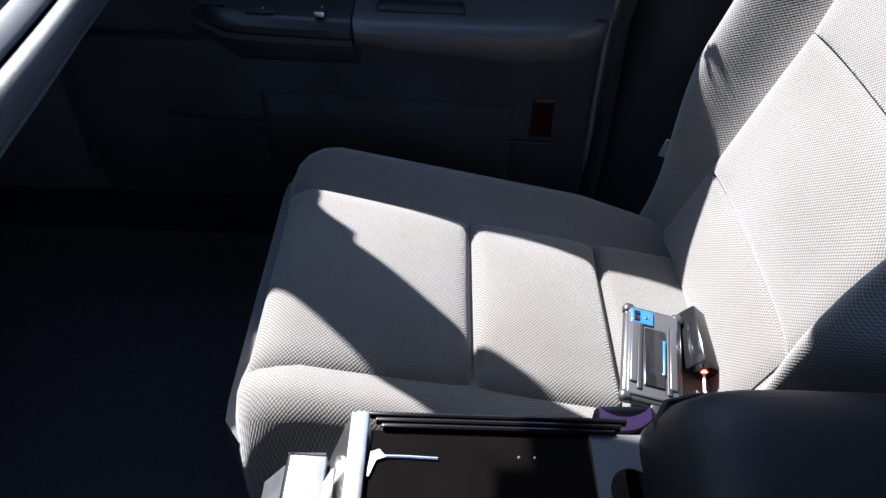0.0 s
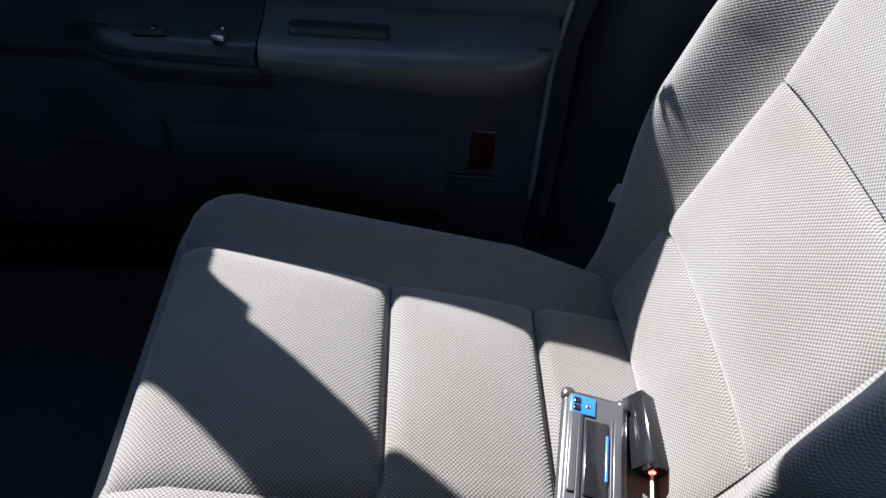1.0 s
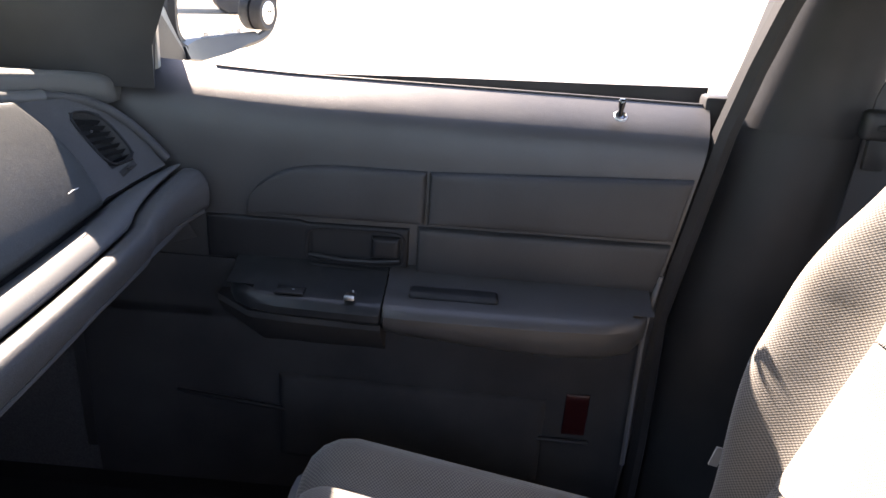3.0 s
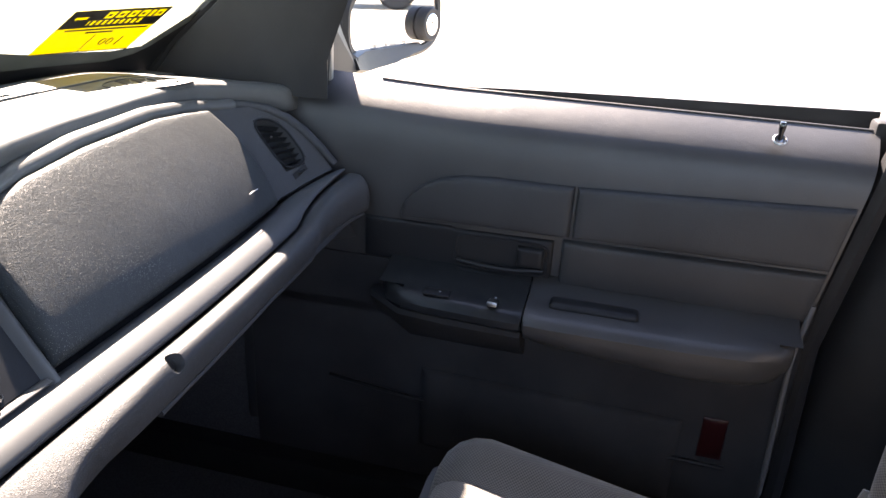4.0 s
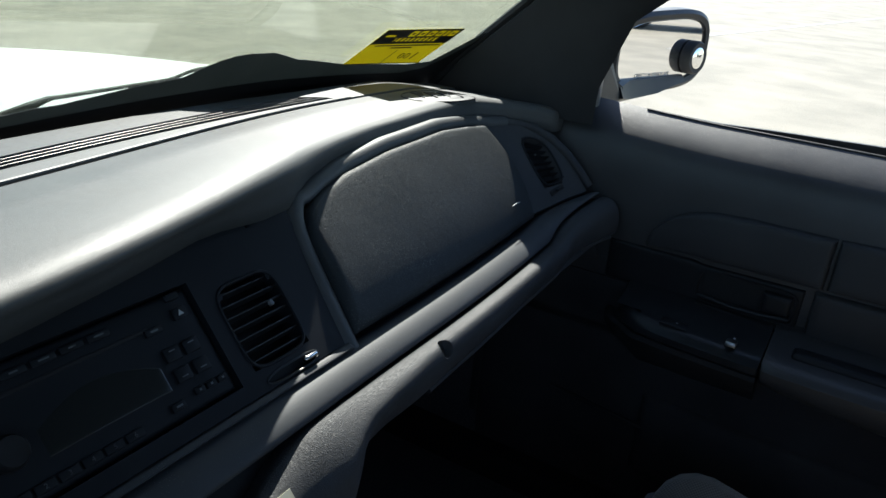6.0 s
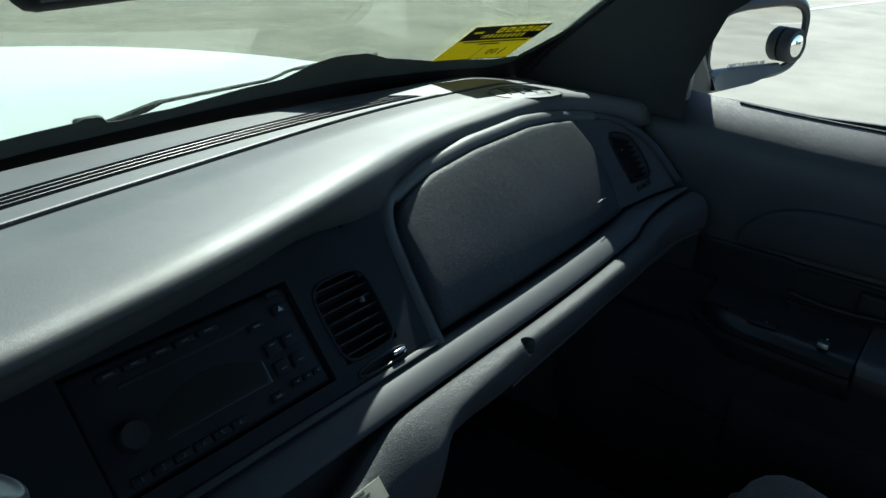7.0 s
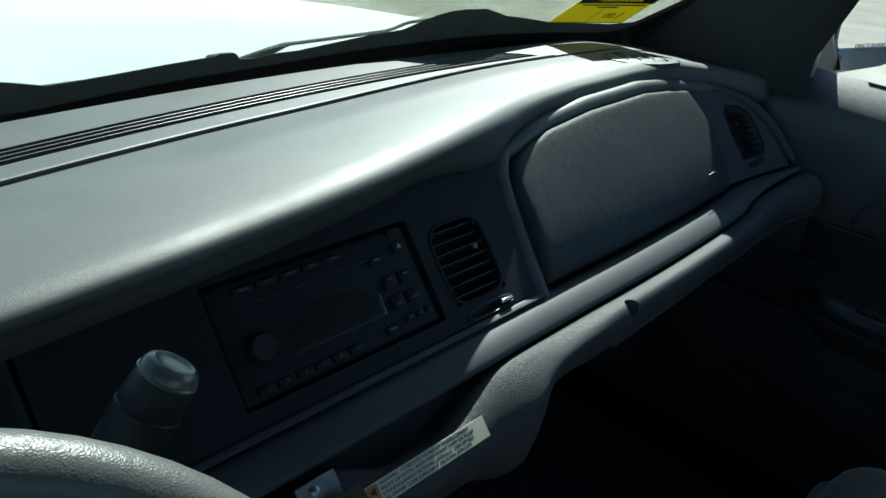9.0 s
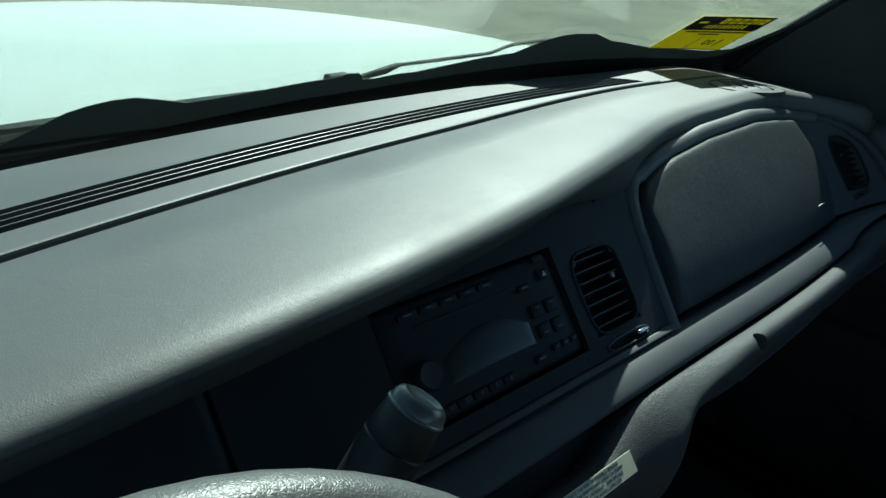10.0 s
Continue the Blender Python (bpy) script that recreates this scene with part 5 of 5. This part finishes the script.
def cushion_ring(y, k):
    """k: how far the end is rounded off, 1 for the full section."""
    hw, top = 0.262 * (0.76 + 0.24 * k), cz(y) - 0.075 * (1 - k)
    if y < -0.3:
        hw -= 0.05 * ((-0.3 - y) / 0.16)
    pts = []
    for i in range(25):
        a = -1 + 2 * i / 24
        side = max(0, abs(a) - (0.62 if a > 0 else 0.82)) / (0.38 if a > 0 else 0.18)
        z = top - 0.006 + (0.028 if a > 0 else 0.024) * math.exp(-((abs(a) - (0.72 if a > 0 else 0.82)) / (0.17 if a > 0 else 0.22)) ** 2) - (0.085 if a > 0 else 0.060) * side ** 2.6
        pts.append((SC + hw * math.copysign(abs(a) ** 0.94, a), y, z))
    pts += [(SC + hw * 1.0, y, top - 0.13), (SC + hw * 0.93, y, 0.40), (SC - hw * 0.93, y, 0.40), (SC - hw * 1.0, y, top - 0.13)]
    return pts


ends = [(0.109, 0.0), (0.108, 0.2), (0.105, 0.42), (0.097, 0.64), (0.083, 0.82), (0.064, 0.94), (0.042, 1.0)]
part("cushion", rings(bmesh.new(), [cushion_ring(y, k) for y, k in ends] + [cushion_ring(y, 1.0) for y in steps(0.02, -0.48, 40)]), CLOTH_FLAT, seat, crease=80)


def cush_panel(y0, y1):
    def f(u, v, h):
        y = y0 + (y1 - y0) * v
        x = 0.316 + (0.292 * (u - 0.5) + 0.018 * (u - 0.5) * ramp3(-0.14, 0.1, y)) * (1 - 0.05 * abs(2 * v - 1) ** 6)
        edge = max(0.0, (y - 0.062) / 0.05)
        return Vector((x, y, cz(y) - 0.005 + h - 0.030 * edge ** 2))
    return f


part("insert_panel", pillow(cush_panel(0.099, -0.1375), 24, 20, 0.10, 0.07, 0.014, 0.02, 0.014), CLOTH_FLAT, seat)
part("insert_panel", pillow(cush_panel(-0.1405, -0.3095), 24, 16, 0.10, 0.10, 0.014, 0.02, 0.012), CLOTH_FLAT, seat)
part("insert_panel", pillow(cush_panel(-0.3125, -0.455), 24, 14, 0.05, 0.08, 0.012, 0.02, 0.006), CLOTH_FLAT, seat)
part("front_skirt", rings(bmesh.new(), [[(SC + a * 0.252, 0.122 - 0.06 * (max(0, abs(a) - 0.75) / 0.25) ** 2, 0.532), (SC + a * 0.254, 0.124 - 0.06 * (max(0, abs(a) - 0.75) / 0.25) ** 2, 0.42), (SC + a * 0.24, 0.10 - 0.05 * (max(0, abs(a) - 0.75) / 0.25) ** 2, 0.38), (SC + a * 0.24, 0.04, 0.50)] for a in steps(-1, 1, 20)]), GREY_PIPE, seat, "grey vinyl front skirt")
part("seat_base", box(SC, -0.16, 0.34, 0.44, 0.46, 0.12, 0.02), HARD, seat)

BW = [(0.47, 0.245), (0.565, 0.262), (0.66, 0.29), (0.735, 0.312), (0.83, 0.325), (0.90, 0.325), (0.96, 0.312), (1.00, 0.29), (1.03, 0.25), (1.05, 0.20), (1.058, 0.14)]


def by(z):
    return -0.452 - 0.35 * (z - 0.6)


def back_ring(z):
    hw = along(BW, z)
    fade = 1 - ramp3(1.0, 1.06, z)
    pts = []
    for i in range(121):
        a = -1 + 2 * i / 120
        peak = 0.77 if a > 0 else 0.80 - 0.10 * ramp3(0.55, 0.78, z)
        start = 0.80 if a > 0 else peak - 0.05
        side = max(0, abs(a) - start) / (1 - start)
        bol = (0.080 - 0.024 * ramp3(0.84, 0.98, z) if a > 0 else 0.086) * math.exp(-((abs(a) - peak) / (0.180 if a > 0 else 0.155)) ** 2) * (0.45 + 0.55 * ramp3(0.5, 0.75, z)) * fade
        pts.append((SC + hw * a, by(z) - 0.012 + bol - (0.075 if a > 0 else 0.135) * side ** 1.7 - 0.03 * (1 - fade), z))
    pts += [(SC + hw * 0.98, by(z) - 0.13, z), (SC + hw * 0.7, by(z) - 0.17 + 0.07 * (1 - fade), z), (SC - hw * 0.7, by(z) - 0.17 + 0.07 * (1 - fade), z), (SC - hw * 0.98, by(z) - 0.13, z)]
    return pts


part("backrest", rings(bmesh.new(), [back_ring(z) for z in steps(0.47, 1.02, 110) + [1.03, 1.042, 1.05, 1.0555, 1.058]]), CLOTH_BACK, seat, crease=80)


def back_panel(z0, z1, w0, w1):
    def f(u, v, h):
        z = z0 + (z1 - z0) * v
        w = w0 + (w1 - w0) * v
        x = SC + w * (2 * u - 1)
        a = abs(2 * u - 1)
        return Vector((x, by(z) - 0.008 + 0.009 * a ** 3 + h, z))
    return f


part("insert_panel", pillow(back_panel(0.500, 0.6160, 0.158, 0.160), 22, 12, 0.09, 0.05, 0.005, 0.03, 0.009), CLOTH_BACK, seat)
part("insert_panel", pillow(back_panel(0.6175, 0.8085, 0.160, 0.165), 22, 20, 0.09, 0.04, 0.006, 0.03, 0.012), CLOTH_BACK, seat)
part("insert_panel", pillow(back_panel(0.8115, 1.030, 0.165, 0.215), 22, 18, 0.09, 0.06, 0.006, 0.03, 0.006), CLOTH_BACK, seat)
part("side_tag", box(0, 0, 0, 0.003, 0.013, 0.030, 0.0006, 1, Matrix.Translation((0.612, -0.430, 0.572)) @ Matrix.Rotation(radians(12), 4, "X")), LINE, seat, "small white fabric tag")
part("head_post", tube([(SC - 0.07, -0.68, 1.0), (SC - 0.07, -0.69, 1.10)], 0.006, 8), STEEL, seat)
part("head_post", tube([(SC + 0.07, -0.68, 1.0), (SC + 0.07, -0.69, 1.10)], 0.006, 8), STEEL, seat)
part("headrest", box(SC, -0.70, 1.16, 0.25, 0.09, 0.15, 0.035, 3), CLOTH_BACK, seat)

# ---- seat belt, buckle ----
belt = thing("seat_belt", (0.76, -0.60, 0.80), "black seat belt through a plastic guide on the centre pillar", "seat belt")
part("webbing", rings(bmesh.new(), [[(x, y + w, z), (x - 0.003, y + w, z), (x - 0.003, y - w, z), (x, y - w, z)] for x, y, z, w in ((0.70, -0.655, 1.30, 0.030), (0.735, -0.648, 1.15, 0.042), (0.757, -0.625, 1.04, 0.042), (0.760, -0.618, 0.99, 0.036), (0.752, -0.585, 0.85, 0.012), (0.742, -0.545, 0.70, 0.010), (0.735, -0.52, 0.55, 0.010))]), WEB, belt, smooth=False)
part("guide", box(0, 0, 0, 0.024, 0.100, 0.040, 0.009, 3, Matrix.Translation((0.752, -0.621, 1.003))), HARD, belt)
part("guide_slot", box(0, 0, 0, 0.004, 0.070, 0.008, 0.002, 1, Matrix.Translation((0.7395, -0.621, 1.001))), BLACK, belt)
part("hanger", box(0, 0, 0, 0.012, 0.030, 0.045, 0.004, 2, Matrix.Translation((0.755, -0.60, 0.965))), HARD, belt)
buckle = thing("seat_belt_buckle", (0.10, -0.265, 0.52), "black seat belt buckle with a faded purple button", "buckle")
QM = look((0.081, -0.266, 0.646), (0.126, -0.283, 0.496)) @ pose(0, 0, 0, 0, 0, 20)
part("body", box(0, 0, -0.03, 0.054, 0.026, 0.062, 0.006, 3), HARD, buckle).matrix_basis = QM
crescent = [(0.030 * math.sin(q), 0.030 * (1 - math.cos(q)) - 0.0055, 0.0072 * math.cos(q) ** 0.3) for q in steps(-0.85, 0.85, 14)]
part("button", rings(bmesh.new(), [[(x, y - w, 0.0), (x, y - 0.85 * w, 0.0045), (x, y + 0.85 * w, 0.0045), (x, y + w, 0.0)] for x, y, w in crescent]), PURPLE, buckle, "curved purple release button").matrix_basis = QM
part("stalk", tube([(0.098, -0.272, 0.59), (0.125, -0.275, 0.53), (0.14, -0.29, 0.45), (0.10, -0.32, 0.32)], 0.012, 8), HARD, buckle)

# ---- phone and battery pack with leads ----
phone = thing("phone", (0.262, -0.350, 0.53), "phone in a scuffed grey clear armoured case, lying on the seat", "phone")
px, py = Vector((-0.013, -0.065, -0.0065)).normalized(), Vector((-0.138, 0.020, 0.0)).normalized()
pz = py.cross(px)
if pz.z < 0:
    pz = -pz
py = pz.cross(px)
if py.x > 0:
    py = -py
PM = Matrix(((px.x, -py.x, pz.x, 0.246), (px.y, -py.y, pz.y, -0.346), (px.z, -py.z, pz.z, 0.533), (0, 0, 0, 1)))
SHELL = grained("smoky_shell", (0.03, 0.03, 0.033), (0.045, 0.045, 0.05), 0.22, 900, 0.1)
CLEAR = material("smoky_bumper", (0.022, 0.022, 0.023), 0.3, Coat_Weight=0.15)


def on_phone(name, x, y, z, w, l, t, bevel, mat, label=""):
    b = box(0, 0, 0, w, l, t, bevel, 3, Matrix.Translation((x, y, z)))
    b.transform(PM)
    part(name, b, mat, phone, label)


on_phone("bumper", 0, 0, 0, 0.070, 0.144, 0.012, 0.0058, CLEAR, "smoky clear bumper")
on_phone("back_shell", 0, 0, 0.0045, 0.060, 0.132, 0.008, 0.003, SHELL)
on_phone("centre_rib", 0.001, -0.008, 0.0085, 0.024, 0.086, 0.004, 0.0015, GLOSS, "glossy black kickstand")
on_phone("rib", -0.016, -0.008, 0.0085, 0.006, 0.100, 0.004, 0.0015, HARD)
on_phone("rib", 0.018, -0.008, 0.0085, 0.006, 0.100, 0.004, 0.0015, HARD)
on_phone("blue_edge", 0.0115, -0.006, 0.010, 0.003, 0.052, 0.003, 0.001, BLUE, "blue stand edge")
on_phone("camera_window", -0.0145, 0.0505, 0.0092, 0.027, 0.023, 0.003, 0.0014, BLUE, "blue camera surround")
on_phone("camera_lens", -0.021, 0.055, 0.0105, 0.008, 0.008, 0.003, 0.0014, GLOSS)
on_phone("camera_lens", -0.021, 0.046, 0.0105, 0.008, 0.008, 0.003, 0.0014, GLOSS)
on_phone("flash", -0.009, 0.050, 0.0106, 0.005, 0.005, 0.002, 0.0009, CHROME)
for a in (-1, 1):
    for b in (-1, 1):
        on_phone("corner_bumper", 0.0295 * a, 0.066 * b, 0.002, 0.015, 0.016, 0.0125, 0.006, CLEAR)
for a in (-1, 1):
    on_phone("shell_flank", 0.0225 * a, -0.004, 0.0085, 0.010, 0.092, 0.005, 0.0024, SHELL)
on_phone("plug", 0.004, -0.074, 0.0, 0.011, 0.016, 0.008, 0.002, HARD)
part("lead", tube([PM @ Vector((0.004, -0.070, 0.0)), PM @ Vector((0.004, -0.085, -0.001)), (0.145, -0.335, 0.520), (0.11, -0.33, 0.50), (0.09, -0.34, 0.45)], 0.0024, 8), LINE, phone, "thin white charging lead")
pack = thing("battery_pack", (0.28, -0.42, 0.50), "glossy black pocket battery pack standing against the backrest", "battery pack")
BMx = Matrix.Translation((0.268, -0.409, 0.524)) @ Matrix.Rotation(radians(-4), 4, "Z") @ Matrix.Rotation(radians(40), 4, "X")
pbm = box(0.010, 0, 0, 0.086, 0.034, 0.028, 0.003, 2)
pbm.transform(BMx)
part("body", pbm, GLOSS, pack)
led = box(-0.0335, 0.0, 0.0, 0.003, 0.006, 0.006, 0.001, 1)
led.transform(BMx)
LED = material("red_led", (0.9, 0.05, 0.03), 0.4)
shader(LED).inputs["Emission Color"].default_value = (1, 0.05, 0.03, 1)
shader(LED).inputs["Emission Strength"].default_value = 3.0
part("light", led, LED, pack, "small red light")
part("lead", tube([(0.236, -0.407, 0.523), (0.21, -0.402, 0.521), (0.175, -0.405, 0.522), (0.14, -0.418, 0.524), (0.10, -0.43, 0.51)], 0.0017, 8), LINE, pack, "thin pale charging lead")

# ---- console armrest and equipment box between the seats ----
arm = thing("console_armrest", (-0.02, -0.45, 0.3), "padded black vinyl console armrest", "armrest")


def rest_ring(y, k):
    hw = 0.115 * (0.86 + 0.14 * k)
    top = 0.752 - 0.085 * (1 - k)
    pts = []
    for i in range(17):
        a = -1 + 2 * i / 16
        pts.append((-0.028 + hw * math.copysign(abs(a) ** 0.8, a), y, top - 0.085 * abs(a) ** 3.2))
    return pts + [(-0.028 + hw, y, 0.62), (-0.028 - hw, y, 0.62)]


part("pad", rings(bmesh.new(), [rest_ring(y, k) for y, k in ((-0.276, 0.0), (-0.278, 0.3), (-0.284, 0.58), (-0.296, 0.80), (-0.316, 0.93), (-0.342, 0.985), (-0.38, 1.0), (-0.44, 1.0), (-0.52, 1.0), (-0.60, 0.8))]), LEATHER, arm)
part("welt", tube([(x, y, 0.672) for x, y in ((0.084, -0.58), (0.088, -0.43), (0.088, -0.325), (0.080, -0.296), (0.06, -0.284), (-0.03, -0.279), (-0.11, -0.284))], 0.004, 8), LEATHER, arm)
part("bin", box(-0.028, -0.445, 0.43, 0.20, 0.31, 0.38, 0.02, 3), HARD, arm)
for ob in arm.children:
    ob.data.transform(Matrix.Translation((-0.0215, -0.0063, 0.084)) @ Matrix.Scale(0.93, 4))

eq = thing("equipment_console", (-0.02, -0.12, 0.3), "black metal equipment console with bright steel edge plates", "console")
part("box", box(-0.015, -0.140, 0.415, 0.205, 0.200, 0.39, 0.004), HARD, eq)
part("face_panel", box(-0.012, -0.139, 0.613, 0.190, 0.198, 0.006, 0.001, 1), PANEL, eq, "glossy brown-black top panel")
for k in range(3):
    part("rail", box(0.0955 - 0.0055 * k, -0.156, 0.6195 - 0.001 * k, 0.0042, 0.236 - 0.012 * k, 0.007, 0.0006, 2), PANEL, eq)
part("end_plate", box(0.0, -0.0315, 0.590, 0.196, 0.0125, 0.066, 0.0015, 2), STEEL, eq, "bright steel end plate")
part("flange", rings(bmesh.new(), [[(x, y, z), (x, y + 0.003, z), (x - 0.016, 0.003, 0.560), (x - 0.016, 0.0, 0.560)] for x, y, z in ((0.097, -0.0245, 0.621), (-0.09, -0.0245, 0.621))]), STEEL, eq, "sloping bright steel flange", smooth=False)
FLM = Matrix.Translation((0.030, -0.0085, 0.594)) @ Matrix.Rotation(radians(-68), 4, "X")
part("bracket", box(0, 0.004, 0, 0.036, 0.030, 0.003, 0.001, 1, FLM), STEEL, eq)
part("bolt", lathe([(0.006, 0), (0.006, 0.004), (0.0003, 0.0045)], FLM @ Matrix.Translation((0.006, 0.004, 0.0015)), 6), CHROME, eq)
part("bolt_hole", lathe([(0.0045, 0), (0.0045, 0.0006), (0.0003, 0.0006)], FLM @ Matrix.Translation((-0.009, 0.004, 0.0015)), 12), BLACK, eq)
part("front_box", box(-0.010, 0.020, 0.41, 0.176, 0.036, 0.338, 0.0015, 2), DULL, eq, "dull steel box, edge highlights drawn in chrome wire")
# chrome wire added to draw the highlight along the bevelled edges
part("edge_highlight", tube([(0.078, 0.003, 0.5795), (0.078, 0.0375, 0.5795), (0.0, 0.0375, 0.5795)], 0.0014, 6), CHROME, eq)
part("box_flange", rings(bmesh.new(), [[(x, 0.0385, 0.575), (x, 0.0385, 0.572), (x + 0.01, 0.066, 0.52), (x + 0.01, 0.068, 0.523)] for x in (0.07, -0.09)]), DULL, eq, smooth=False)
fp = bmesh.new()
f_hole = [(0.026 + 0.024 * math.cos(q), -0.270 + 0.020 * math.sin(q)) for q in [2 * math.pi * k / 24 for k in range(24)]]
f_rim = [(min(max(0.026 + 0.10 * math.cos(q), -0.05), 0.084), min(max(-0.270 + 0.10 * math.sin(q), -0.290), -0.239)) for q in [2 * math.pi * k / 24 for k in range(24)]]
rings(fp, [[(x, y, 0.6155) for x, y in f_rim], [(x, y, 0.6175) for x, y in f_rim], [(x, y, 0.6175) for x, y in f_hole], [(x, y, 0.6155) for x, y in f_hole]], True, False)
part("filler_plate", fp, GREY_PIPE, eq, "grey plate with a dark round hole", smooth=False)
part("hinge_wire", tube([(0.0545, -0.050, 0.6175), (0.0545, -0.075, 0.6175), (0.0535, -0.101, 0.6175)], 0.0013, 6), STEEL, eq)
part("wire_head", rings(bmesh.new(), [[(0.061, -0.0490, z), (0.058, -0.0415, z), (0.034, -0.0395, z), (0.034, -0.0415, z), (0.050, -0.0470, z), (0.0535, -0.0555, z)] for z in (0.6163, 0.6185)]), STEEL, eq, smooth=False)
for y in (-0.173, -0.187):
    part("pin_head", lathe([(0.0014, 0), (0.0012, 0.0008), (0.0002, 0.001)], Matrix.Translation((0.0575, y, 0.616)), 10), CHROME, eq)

# whole console scaled about the first camera position to fit the camera's view
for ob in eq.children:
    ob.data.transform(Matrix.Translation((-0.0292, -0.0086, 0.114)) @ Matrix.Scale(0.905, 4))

# ---- parked flatbed truck, seen in the door mirror ----
truck = thing("parked_truck", (12.0, -12.2, 0.0), "dark flatbed truck with pale wheel rims on the lot", "truck")
TD, TN = Vector((0.78, 0.62, 0)).normalized(), Vector((-0.62, 0.78, 0)).normalized()
TM4 = Matrix(((TD.x, TN.x, 0, 11.2), (TD.y, TN.y, 0, -12.9), (0, 0, 1, 0), (0, 0, 0, 1)))


def on_truck(name, x, y, z, sx, sy, sz, bevel, mat, label=""):
    b = box(0, 0, 0, sx, sy, sz, bevel, 2, Matrix.Translation((x, y, z)))
    b.transform(TM4)
    return part(name, b, mat, truck, label)


TRUCKM = grained("truck_black", (0.02, 0.02, 0.022), (0.035, 0.035, 0.036), 0.5, 20, 0.2)
on_truck("chassis", 1.6, -0.9, 0.78, 7.0, 0.9, 0.25, 0.02, TRUCKM)
on_truck("deck", 1.9, -0.9, 1.12, 5.6, 2.3, 0.16, 0.02, TRUCKM)
on_truck("tool_box", 0.95, 0.05, 0.72, 0.7, 0.5, 0.5, 0.03, TRUCKM)
on_truck("headboard", -0.9, -0.9, 1.75, 0.12, 2.2, 1.2, 0.02, TRUCKM)
on_truck("cab", -2.2, -0.9, 1.55, 2.1, 2.2, 1.9, 0.18, TRUCKM)
for k in range(5):
    on_truck("stake", -0.3 + 1.1 * k, 0.22, 1.62, 0.07, 0.05, 0.85, 0.01, STEEL)
on_truck("side_marker", 0.55, 0.26, 1.12, 0.30, 0.03, 0.10, 0.01, LINE)
on_truck("step", 1.25, 0.15, 0.45, 0.5, 0.25, 0.05, 0.01, STEEL)
for x in (0.0, 2.1, 3.3, -2.4):
    for y in (0.02, -1.82):
        m = TM4 @ Matrix.Translation((x, y, 0.50)) @ Matrix.Rotation(radians(-90), 4, "X")
        w = part("wheel", lathe([(0.28, -0.14), (0.45, -0.14), (0.50, -0.10), (0.50, 0.10), (0.45, 0.14), (0.29, 0.14)], m, 32), RUBBER, truck)
        part("rim", lathe([(0.285, 0.13), (0.27, 0.10), (0.20, 0.06), (0.12, 0.09), (0.08, 0.14), (0.01, 0.145)], m, 28), LINE, w, "pale painted wheel rim")
